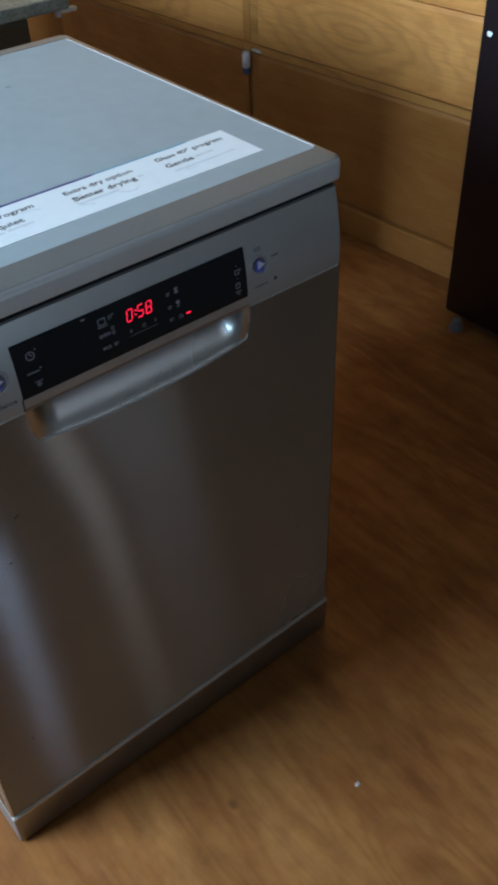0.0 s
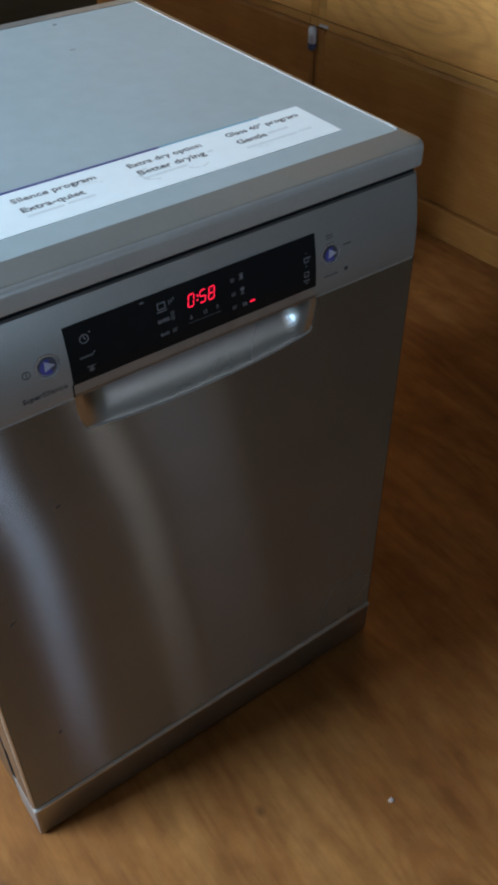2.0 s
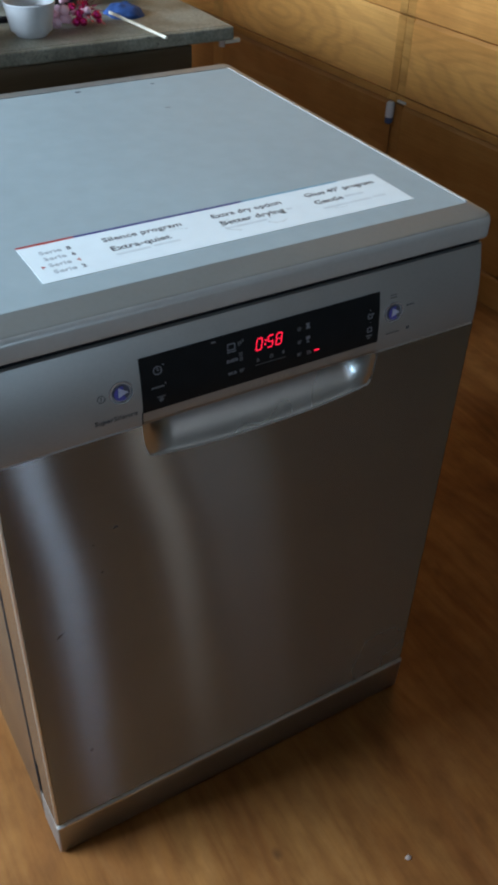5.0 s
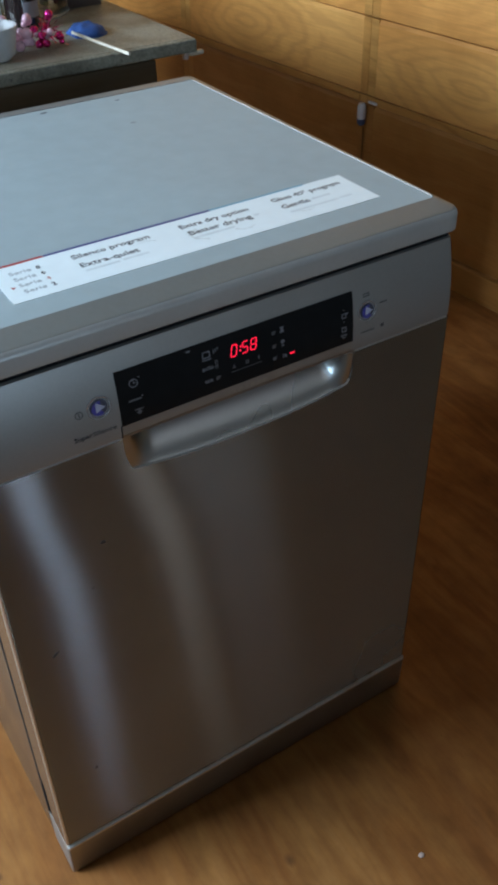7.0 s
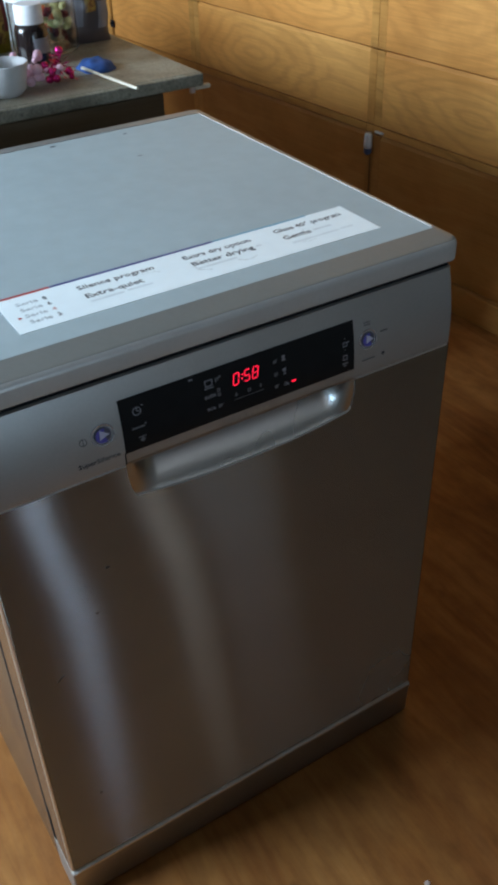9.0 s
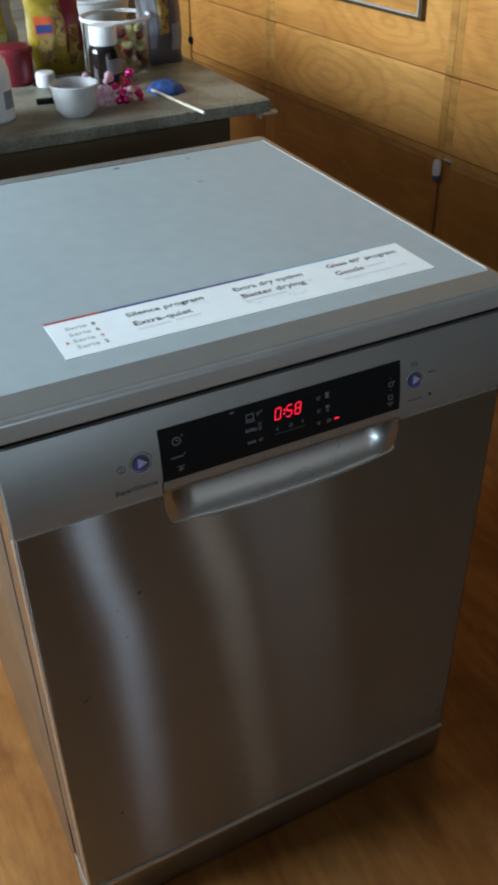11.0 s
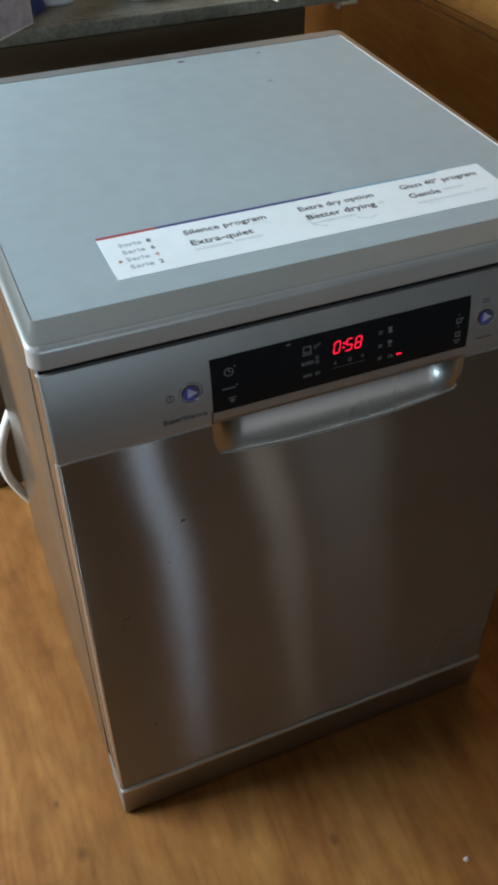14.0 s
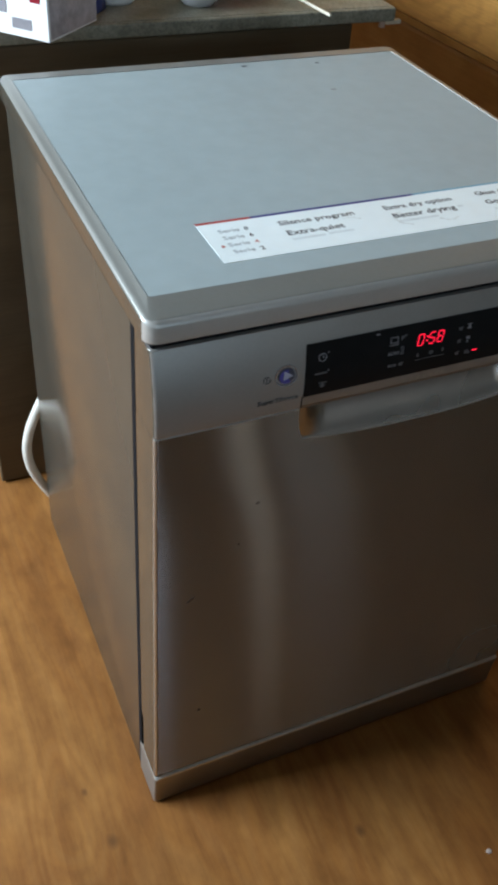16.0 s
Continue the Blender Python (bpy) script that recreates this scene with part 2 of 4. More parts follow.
EMBLEM = plain("worn emblem print", (0.42, 0.40, 0.36), 0.42, 0.6)
BUTTON = plain("brushed button", (0.11, 0.11, 0.15), 0.42, 0.4)
BUTTON_BLUE = plain("violet button film", (0.10, 0.09, 0.42), 0.35)
ICON_WHITE = plain("pale grey print", (0.25, 0.25, 0.28), 0.6)
ARROW = plain("pale violet arrow", (0.56, 0.56, 0.72), 0.5)
ICON_DIM = plain("dim grey print", (0.15, 0.15, 0.16), 0.6)
PRINT_DARK = plain("dark grey print", (0.055, 0.058, 0.068), 0.6)
PRINT_FAINT = plain("worn grey print", (0.70, 0.765, 0.795), 0.5)
SCUFF = plain("grey scuff", (0.66, 0.71, 0.72), 0.5, 0, 0.15, 90)
SMUDGE = plain("dark dried smudge", (0.12, 0.118, 0.118), 0.5, 0.4, 0.3, 400)
PRINT_PALE = plain("faded grey print", (0.40, 0.44, 0.47), 0.5)
PRINT_MID = plain("mid grey print", (0.13, 0.13, 0.13), 0.6)
PAPER = plain("white sticker film", (0.84, 0.92, 0.95), 0.38, 0.0, 0.04, 50)
RED_PRINT = plain("red print", (0.42, 0.03, 0.025), 0.5)
PALE_RED = plain("faded red print", (0.62, 0.34, 0.32), 0.5)
BLUE_PRINT = plain("blue print", (0.03, 0.035, 0.20), 0.5)
CYAN_PRINT = plain("light blue print", (0.14, 0.36, 0.50), 0.5)
LED = glow("red display light", (1.0, 0.012, 0.05), 1.5)
WALL_WOOD = wood("varnished pine panel", (0.60, 0.250, 0.060), (0.70, 0.322, 0.082), (0.78, 0.402, 0.116), 1, 0.50, 0.6, oval=0.7, line=(0.42, 0.175, 0.045))
LOW_WOOD = wood("red-brown varnished pine panel", (0.40, 0.165, 0.040), (0.48, 0.215, 0.054), (0.56, 0.27, 0.072), 1, 0.40, 0.6, oval=0.5, line=(0.58, 0.30, 0.09))
TRIM_WOOD = wood("varnished pine strip", (0.50, 0.222, 0.053), (0.60, 0.295, 0.075), (0.68, 0.365, 0.105), 1, 0.50)
DARK_WOOD = wood("dark stained wood", (0.066, 0.044, 0.021), (0.092, 0.062, 0.031), (0.116, 0.080, 0.043), 0, 0.45)
DARK_JOINT = plain("dark joint", (0.19, 0.085, 0.026), 0.8)
FLOOR = vinyl_floor()
CEILING = plain("off-white ceiling paint", (0.25, 0.25, 0.247), 0.8)
PLASTER = plain("grey-cream plaster", (0.34, 0.345, 0.345), 0.85, 0, 0.08, 20)
PANEL_WOOD = wood("olive brown wall panelling", (0.135, 0.105, 0.062), (0.17, 0.134, 0.082), (0.205, 0.163, 0.105), 0, 0.5, 0.6)
CABINET_WOOD = wood("brown stained cabinet wood", (0.105, 0.076, 0.043), (0.135, 0.10, 0.060), (0.165, 0.125, 0.078), 0, 0.5, 0.6)
COLLAR = plain("silver button collar", (0.66, 0.66, 0.72), 0.25, 0.8)
STONE = speckled_stone()
FRIDGE = plain("dark maroon enamel", (0.012, 0.008, 0.009), 0.32, 0.0, 0.2, 30)
FOOT = plain("grey moulded plastic", (0.20, 0.20, 0.215), 0.5)
WHITE_PLASTIC = plain("white plastic", (0.72, 0.73, 0.75), 0.4)
MILKY = plain("milky translucent plastic", (0.55, 0.555, 0.57), 0.4)
HOSE = plain("white corrugated hose", (0.74, 0.73, 0.69), 0.5)
BLUE_CLOTH = plain("blue cloth", (0.020, 0.070, 0.25), 0.8, 0, 0.4, 60, bump=0.7)
BLUE_PLASTIC = plain("navy film", (0.03, 0.05, 0.20), 0.4)
PINK = plain("pink foil", (0.60, 0.03, 0.20), 0.22, 0.85)
PALE_PINK = plain("pale pink beads", (0.72, 0.46, 0.56), 0.25)
DARK_GLASS = plain("dark brown bottle glass", (0.012, 0.008, 0.008), 0.12)
YELLOW = plain("yellow packet film", (0.33, 0.23, 0.022), 0.3, 0, 0.5, 55)
CRIMSON = plain("crimson packet film", (0.28, 0.014, 0.030), 0.32, 0, 0.2, 25)
DARK_RED = plain("dark red film", (0.17, 0.012, 0.024), 0.35, 0, 0.25, 30)
BROWN = food_print()
SILVER_FILM = plain("silver pouch film", (0.14, 0.12, 0.125), 0.3, 0.4, 0.3, 20)
GREY_PRINT = plain("grey-violet print", (0.25, 0.24, 0.27), 0.5, 0, 0.3, 30)
LAVENDER = plain("lavender-grey print", (0.42, 0.41, 0.47), 0.45, 0, 0.45, 70)
ORANGE = plain("orange sweet wrap", (0.65, 0.10, 0.03), 0.35)
PALE_WRAP = plain("pale yellow sweet wrap", (0.62, 0.55, 0.30), 0.4, 0, 0.3, 70)
OLIVE = plain("olive sweet wrap", (0.50, 0.46, 0.20), 0.4, 0, 0.35, 70)
CARD = plain("white printed card", (0.80, 0.81, 0.84), 0.5, 0, 0.04)
CLEAR = clear_plastic("clear jar plastic")
LINE = plain("pale pinkish line", (0.46, 0.42, 0.40), 0.6, 0, 0.25, 60)
CRUMB = plain("pale crumb", (0.58, 0.46, 0.41), 0.8)
FRAME_METAL = plain("pale aluminium", (0.62, 0.60, 0.57), 0.35, 0.3)
LATCH_BLUE = plain("grey-blue plastic", (0.07, 0.10, 0.20), 0.45)
STICK = plain("pale bamboo", (0.72, 0.66, 0.54), 0.5)


# ---- builders ----
def part(name, bm, material, parent=None, label=""):
    """Links a bmesh as one mesh object, under its thing where there is one."""
    mesh = bpy.data.meshes.new(name)
    bmesh.ops.recalc_face_normals(bm, faces=bm.faces)
    bm.to_mesh(mesh)
    bm.free()
    for m in (material if isinstance(material, (list, tuple)) else (material,)):
        mesh.materials.append(m)
    ob = new(name, mesh)
    ob.parent = parent
    if label:
        ob["label"] = label
    return ob


def smooth(ob, angle=35):
    mesh = ob.data
    mesh.shade_smooth()
    mesh.set_sharp_from_angle(angle=radians(angle))
    return ob


def thing(name, place, label, category, group="", turn=0.0):
    ob = new(name)
    ob.empty_display_size = 0.05
    ob.matrix_world = pose(*place, 0, 0, turn)
    return tagged(ob, label, category, group)


def box(x0, x1, y0, y1, z0, z1, bevel=0.0, segments=2, bm=None):
    bm = bm or bmesh.new()
    made = bmesh.ops.create_cube(bm, size=1)["verts"]
    for v in made:
        v.co = ((x0, x1)[v.co.x > 0], (y0, y1)[v.co.y > 0], (z0, z1)[v.co.z > 0])
    if bevel:
        edges = list({e for v in made for e in v.link_edges})
        bmesh.ops.bevel(bm, geom=edges, offset=bevel, segments=segments, profile=0.5, affect="EDGES")
    return bm


def lathe(profile, sides=32, bm=None, centre=(0, 0, 0)):
    """A turned shape from (radius, z) pairs; closed at the ends where the radius is 0."""
    bm = bm or bmesh.new()
    rings = []
    for r, z in profile:
        if r < 1e-6:
            rings.append([bm.verts.new((centre[0], centre[1], centre[2] + z))])
        else:
            rings.append([bm.verts.new((centre[0] + r * math.cos(a), centre[1] + r * math.sin(a), centre[2] + z))
                          for a in (2 * math.pi * i / sides for i in range(sides))])
    for lower, upper in zip(rings, rings[1:]):
        for i in range(sides):
            j = (i + 1) % sides
            if len(lower) == 1 and len(upper) == 1:
                continue
            if len(lower) == 1:
                bm.faces.new((lower[0], upper[i], upper[j]))
            elif len(upper) == 1:
                bm.faces.new((lower[i], lower[j], upper[0]))
            else:
                bm.faces.new((lower[i], lower[j], upper[j], upper[i]))
    return bm


def tube(points, radius, sides=12, rib=0.0, pitch=0.006):
    """A round tube along smooth points, ribbed where rib is given."""
    bm = bmesh.new()
    pts = [Vector(p) for p in points]
    rings = []
    run = 0.0
    for i, p in enumerate(pts):
        ahead = (pts[min(i + 1, len(pts) - 1)] - pts[max(i - 1, 0)]).normalized()
        side = ahead.cross(Vector((0.13, 0.31, 0.94))).normalized()
        up = side.cross(ahead)
        if i:
            run += (p - pts[i - 1]).length
        r = radius + rib * math.sin(2 * math.pi * run / pitch)
        rings.append([bm.verts.new(p + r * (math.cos(a) * side + math.sin(a) * up))
                      for a in (2 * math.pi * k / sides for k in range(sides))])
    for lower, upper in zip(rings, rings[1:]):
        for k in range(sides):
            bm.faces.new((lower[k], lower[(k + 1) % sides], upper[(k + 1) % sides], upper[k]))
    bm.faces.new(rings[0])
    bm.faces.new(rings[-1])
    return bm


def lettering(text, size, place, across, up, material, parent, name="lettering", width=0.0, depth=0.0004):
    """Built-in letters as a mesh: across and up are the directions of the line and of its capitals."""
    curve = bpy.data.curves.new(name, "FONT")
    curve.body, curve.size, curve.extrude, curve.resolution_u = text, size, depth / 2, 2
    curve.offset = size * 0.012
    temporary = new(name, curve)
    mesh = bpy.data.meshes.new_from_object(temporary.evaluated_get(bpy.context.evaluated_depsgraph_get()))
    bpy.data.objects.remove(temporary)
    bpy.data.curves.remove(curve)
    a, u = Vector(across).normalized(), Vector(up).normalized()
    m = Matrix((a, u, a.cross(u))).transposed().to_4x4()
    wide = max(v.co.x for v in mesh.vertices)
    m = Matrix.Translation(place) @ m @ Matrix.Diagonal((width / wide if width else 1, 1, 1, 1))
    mesh.transform(m)
    mesh.materials.clear()
    mesh.materials.append(material)
    ob = new(name, mesh)
    ob.parent = parent
    return ob


# ---- the setting ----
def setting(name, bm, material, label, category):
    return tagged(part(name, bm, material), label, category, kind="structure")


setting("floor", box(-2.45, 2.3, -3.05, 3.4, -0.06, 0.0), FLOOR, "oak-print sheet vinyl floor, warm brown and worn", "floor")
setting("ceiling", box(-2.6, 2.4, -3.2, 3.4, 2.6, 2.7), CEILING, "plain off-white painted ceiling", "ceiling")

WALL_TURN = math.degrees(math.atan(0.065))
wall_east = setting("wall_east", box(0.022, 0.14, 0.53, 3.3, 0.0, 2.6), DARK_JOINT, "wall clad in varnished pine panels with dark joints", "wall")
wall_east.matrix_world = pose(1.70, 0, 0, 0, 0, WALL_TURN)

setting("wall_niche", box(2.12, 2.25, -3.05, 0.53, 0, 2.6), DARK_WOOD, "dark stained wooden wall of the refrigerator niche", "wall")
setting("wall_niche_return", box(1.81, 2.25, 0.53, 0.65, 0, 2.6), WALL_WOOD, "short return wall beside the refrigerator", "wall")
setting("wall_north", box(-2.6, 1.7, 3.25, 3.38, 0, 2.6), DARK_WOOD, "far wall clad in dark stained wood", "wall")


def wall_with_openings(name, along, fixed, thick, start, end, openings, label, material):
    """A wall with thickness and real openings (from, to, sill, head)."""
    bm = bmesh.new()

    def block(a, b, z0, z1):
        if along == "x":
            box(a, b, fixed, fixed + thick, z0, z1, bm=bm)
        else:
            box(fixed, fixed + thick, a, b, z0, z1, bm=bm)

    edge = start
    for a, b, sill, head in openings:
        block(edge, a, 0, 2.6)
        if sill > 0:
            block(a, b, 0, sill)
        block(a, b, head, 2.6)
        edge = b
    block(edge, end, 0, 2.6)
    return setting(name, bm, material, label, "wall")


wall_with_openings("wall_west", "y", -2.57, 0.12, -3.2, 3.4, [(0.30, 2.14, 1.33, 2.42)], "plain plastered wall with a wide window opening", PLASTER)
# First and last openings only let the added fill lamps through.
wall_with_openings("wall_south", "x", -3.17, 0.12, -2.6, 2.4, [(-0.46, 0.12, 0.36, 1.54), (0.52, 0.72, 0.68, 2.22), (1.12, 1.32, 0.28, 2.22), (1.38, 1.82, 0.28, 2.22)],
                   "brown panelled wall with two tall openings and two cut for fill lamps", PANEL_WOOD)

# Unseen wall added to keep window light off the floor in front.
setting("wall_passage", box(-0.62, -0.50, -3.05, -0.46, 0, 2.6), PLASTER, "plain plastered wall, added out of view to shade the front floor", "wall")

# Unseen blocker: shades floor and lower door, and darkens the steel's reflection.
setting("wall_low", box(-0.50, 2.12, -1.27, -1.15, 0, 0.78), plain("dark grey plaster", (0.120, 0.115, 0.104), 0.8), "dark grey half-height wall, added out of view to shade the lower door", "wall")

# pine boards, each a piece of its own
ROWS_Z = [(0.4555, 0.6635), (0.6665, 0.8875), (0.8905, 1.1115), (1.1145, 1.3355), (1.3385, 1.5595), (1.5625, 1.7835), (1.7865, 2.0075), (2.0105, 2.3), (2.303, 2.6)]
COLUMNS = [(0.56, 1.3740), (1.4350, 2.3320), (2.3930, 2.9720)]
board_meshes = {}


def board(name, s0, s1, z0, z1, depth, material, edge=0.0018):
    key = (round(s1 - s0, 3), round(z1 - z0, 3), depth, material.name)
    if key not in board_meshes:
        bm = bmesh.new()
        high, cut = z1 - z0, 0.011 if z1 - z0 > 0.1 and depth < 0.0192 else edge
        section = [(0, 0), (0.002 - depth, 0), (-depth, edge), (-depth, high - cut), (-depth + 0.45 * cut, high - 0.0006), (0, high - 0.0006)]
        ends = [[bm.verts.new((x, y, z)) for x, z in section] for y in (0, s1 - s0)]
        for i in range(6):
            bm.faces.new((ends[0][i], ends[0][(i + 1) % 6], ends[1][(i + 1) % 6], ends[1][i]))
        bm.faces.new(ends[0])
        bm.faces.new(ends[1])
        bmesh.ops.recalc_face_normals(bm, faces=bm.faces)
        mesh = bpy.data.meshes.new(name)
        bm.to_mesh(mesh)
        bm.free()
        mesh.materials.append(material)
        board_meshes[key] = mesh
    ob = new(name, board_meshes[key])
    ob.parent = wall_east
    ob.location = (0.022, s0, z0)
    return ob


for a, b in COLUMNS:
    board("panel", a, b, 0.088, 0.428, 0.019, LOW_WOOD)
    board("strip", a, b, 0.431, 0.454, 0.022, TRIM_WOOD)
    for z0, z1 in ROWS_Z:
        board("panel", a, b, z0, z1, 0.019, WALL_WOOD)
for a, b in ((1.3742, 1.4040), (1.4055, 1.4348), (2.3322, 2.3620), (2.3635, 2.3928)):
    for z0, z1 in [(0.088, 0.428), (0.431, 0.454)] + ROWS_Z:
        board("upright_strip", a, b, z0, z1, 0.0195, TRIM_WOOD if z0 > 0.4 else LOW_WOOD, 0.0012)
board("post", 2.980, 3.28, 0.088, 2.6, 0.026, TRIM_WOOD, 0.003)
skirting = setting("baseboard", box(-0.010, 0.020, 0.56, 3.28, 0.0, 0.084, 0.004), LOW_WOOD, "varnished pine skirting board along the panelled wall", "baseboard")
skirting.matrix_world = wall_east.matrix_world

# framed opening high on the panelled wall
wall_frame = thing("wall_frame", (1.70, 0, 0), "slim dark wooden frame with a pale inner bead on the pine wall", "frame", turn=WALL_TURN)
for name, span in (("bottom_rail", (1.538, 2.12, 0.789, 0.799)), ("top_rail", (1.538, 2.12, 1.19, 1.200)),
                   ("stile", (1.538, 1.548, 0.799, 1.19)), ("stile", (2.110, 2.12, 0.799, 1.19))):
    part(name, box(-0.016, 0.004, span[0], span[1], span[2], span[3], 0.002), DARK_WOOD, wall_frame)
for name, span in (("bead", (1.548, 2.110, 0.799, 0.8035)), ("bead", (1.548, 2.110, 1.1855, 1.19)),
                   ("bead", (1.548, 1.5525, 0.8035, 1.1855)), ("bead", (2.1055, 2.110, 0.8035, 1.1855))):
    part(name, box(-0.019, 0.004, span[0], span[1], span[2], span[3], 0.001), FRAME_METAL, wall_frame, "pale metal bead")
part("panel", box(-0.006, 0.004, 1.5525, 2.1055, 0.8035, 1.1855), TRIM_WOOD, wall_frame, "pine infill")

# dark catch on the post's edge
catch = thing("door_catch", (1.70, 0, 0), "small dark metal catch on the pine post", "catch", turn=WALL_TURN)
part("plate", box(-0.008, -0.003, 2.958, 2.984, 0.486, 0.514, 0.002), GAP, catch)
smooth(part("knob", lathe([(0, 0), (0.006, 0), (0.008, 0.004), (0.006, 0.010), (0, 0.011)], 14, centre=(-0.010, 2.968, 0.497)), GAP, catch))

# capped latch on the panel joint
latch = thing("door_latch", (1.70, 0, 0), "small white plastic latch with a blue end on the panel joint", "latch", turn=WALL_TURN)
smooth(part("barrel", lathe([(0, 0.388), (0.010, 0.388), (0.0125, 0.392), (0.0125, 0.425), (0.009, 0.433), (0, 0.435)], 20, centre=(-0.012, 1.410, 0)), WHITE_PLASTIC, latch))
smooth(part("tip", lathe([(0, 0.370), (0.007, 0.370), (0.0118, 0.375), (0.0118, 0.389), (0, 0.389)], 20, centre=(-0.012, 1.410, 0)), LATCH_BLUE, latch, "grey-blue end cap"))
part("tab", box(-0.006, 0.001, 1.358, 1.392, 0.436, 0.443, 0.002), WHITE_PLASTIC, latch)
part("cord", tube([(-0.004, 1.407, 0.365 - 0.03 * i) for i in range(9)], 0.0025, 8), DARK_JOINT, latch, "dark cord hanging down the joint")

# ---- dishwasher ----
dishwasher = thing("dishwasher", (0, 0, 0), "free-standing brushed steel dishwasher with a lit red display", "dishwasher")
DOOR_Z, SEAM_Z, DOOR_BACK = 0.0768, 0.8185, 0.0560


def edge_profile(x0, x1, y_front, y_back, r):
    """The plan of a front with softly rounded upright edges, from the rear left round to the rear right."""
    left = [(x0 + r - r * math.cos(a), y_front + r - r * math.sin(a)) for a in (math.pi / 2 * i / 5 for i in range(6))]
    right = [(x0 + x1 - x, y) for x, y in reversed(left)]
    return [(x0, y_back)] + left, right + [(x1, y_back)]


POCKET_L, POCKET_R, POCKET_TOP = 0.159, 0.4555, 0.7185


def lip(x):
    """The height of the grip's lower lip: a shallow arc with short rounded ends."""
    u = min(1.0, abs((x - (POCKET_L + POCKET_R) / 2) / ((POCKET_R - POCKET_L) / 2)))
    arc = 0.6665 + 0.0125 * u ** 2.4
    end = max(0.0, (u - 0.93) / 0.07)
    return arc + (POCKET_TOP - arc) * (1 - math.sqrt(max(0.0, 1 - end * end)))


def wave(x):
    """The run of the sheet's faint wave across the door: rising on one side of the grip, level under it, falling back beyond."""
    total, steps = 0.0, 24
    for i in range(steps):
        u = 0.10 + (x - 0.10) * (i + 0.5) / steps
        ease = min(1.0, max(0.0, (0.23 - u) / 0.11))
        back = min(1.0, max(0.0, (u - 0.34) / 0.08))
        total += (0.22 + 0.78 * ease * ease * (3 - 2 * ease)) * (1 - back) - 0.48 * back
    return total * (x - 0.10) / steps


def dish(x, z):
    """How far the thin steel is drawn in round the grip, and its faint wave below."""
    rise = min(1.0, max(0.0, (z - 0.55) / 0.16))
    drawn = 0.0019 * rise * rise * (3 - 2 * rise) * math.exp(-((x - 0.30) / 0.17) ** 2)
    fade = min(1.0, max(0.0, (0.725 - z) / 0.24))
    return drawn - 0.034 * max(0.0, z - 0.15) * (0.4 + 0.6 * fade * fade * (3 - 2 * fade)) * wave(x)


def door_mesh():
    bm = bmesh.new()
    left, right = edge_profile(0.0, 0.6, 0.0, DOOR_BACK, 0.0035)
    across = {round(0.005 + 0.59 * i / 118, 4) for i in range(119)}
    across |= {round(end + 0.0008 * i, 4) for end in (POCKET_L, POCKET_R) for i in range(-14, 15)}
    plan = left + [(x, 0.0) for x in sorted(across)] + right
    levels = [DOOR_Z, DOOR_Z + 0.002, 0.12, 0.160, 0.166] + [0.20 + 0.05 * i for i in range(7)] + [0.54, 0.555, 0.57, 0.585, 0.60, 0.615, 0.63, 0.643]
    columns = []
    for x, y in plan:
        inside = POCKET_L < x < POCKET_R and y < 0.004
        top = lip(x) if inside else 0.7193
        zs = levels + [0.643 + (top - 0.643) * f for f in (0.2, 0.4, 0.6, 0.8, 0.9)] + [top - 0.0015, top]
        column = []
        for k, z in enumerate(zs):
            tuck = 0.0
            if k == len(zs) - 1:
                tuck = 0.0016
            if k == 0:
                tuck = 0.002
            if y == DOOR_BACK:
                column.append(bm.verts.new((x, y if z > 0.163 else 0.0490, z)))
            else:
                column.append(bm.verts.new((x, y + tuck + dish(x, z), z)))
        columns.append(column)
    for a, b in zip(columns, columns[1:]):
        for k in range(len(a) - 1):
            bm.faces.new((a[k], b[k], b[k + 1], a[k + 1]))
    bm.faces.new([c[0] for c in columns][::-1])
    return bm


def pocket_mesh():
    """The scooped grip: from the lip inwards and down, then up the back."""
    bm = bmesh.new()
    n = 80
    rows = []
    shape = ((0, 0), (0.03, 0.03), (0.08, 0.14), (0.17, 0.29), (0.30, 0.46), (0.48, 0.63), (0.68, 0.78), (0.86, 0.90), (1, 1))
    for i in range(n + 1):
        u = math.sin(math.pi / 2 * (2 * i / n - 1))
        x = (POCKET_L + POCKET_R) / 2 + u * (POCKET_R - POCKET_L) / 2
        z0 = lip(x)
        y0 = 0.0016 + dish(x, z0)
        well = min(1.0, max(0.0, (0.95 - abs(u)) / 0.20))
        deep = 0.026 * well * well * (3 - 2 * well) + 0.006 * (1 - u * u) + 0.0005
        rise = POCKET_TOP + 0.003 - z0
        rows.append([bm.verts.new((x, y0 + deep * a, z0 + rise * b)) for a, b in shape])
    for a, b in zip(rows, rows[1:]):
        for k in range(len(a) - 1):
            bm.faces.new((a[k], b[k], b[k + 1], a[k + 1]))
    return bm


door = smooth(part("door", door_mesh(), (STEEL, SIDE, EDGE_GLINT), dishwasher, "brushed stainless steel door"))
# Door ends take the darkened side paint, where steel mirrored the window.
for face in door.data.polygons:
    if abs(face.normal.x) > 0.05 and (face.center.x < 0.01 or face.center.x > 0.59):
        # Painted glint only on the left rounding; the right edge stays dark.
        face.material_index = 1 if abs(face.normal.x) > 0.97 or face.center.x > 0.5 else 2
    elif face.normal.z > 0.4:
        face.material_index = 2


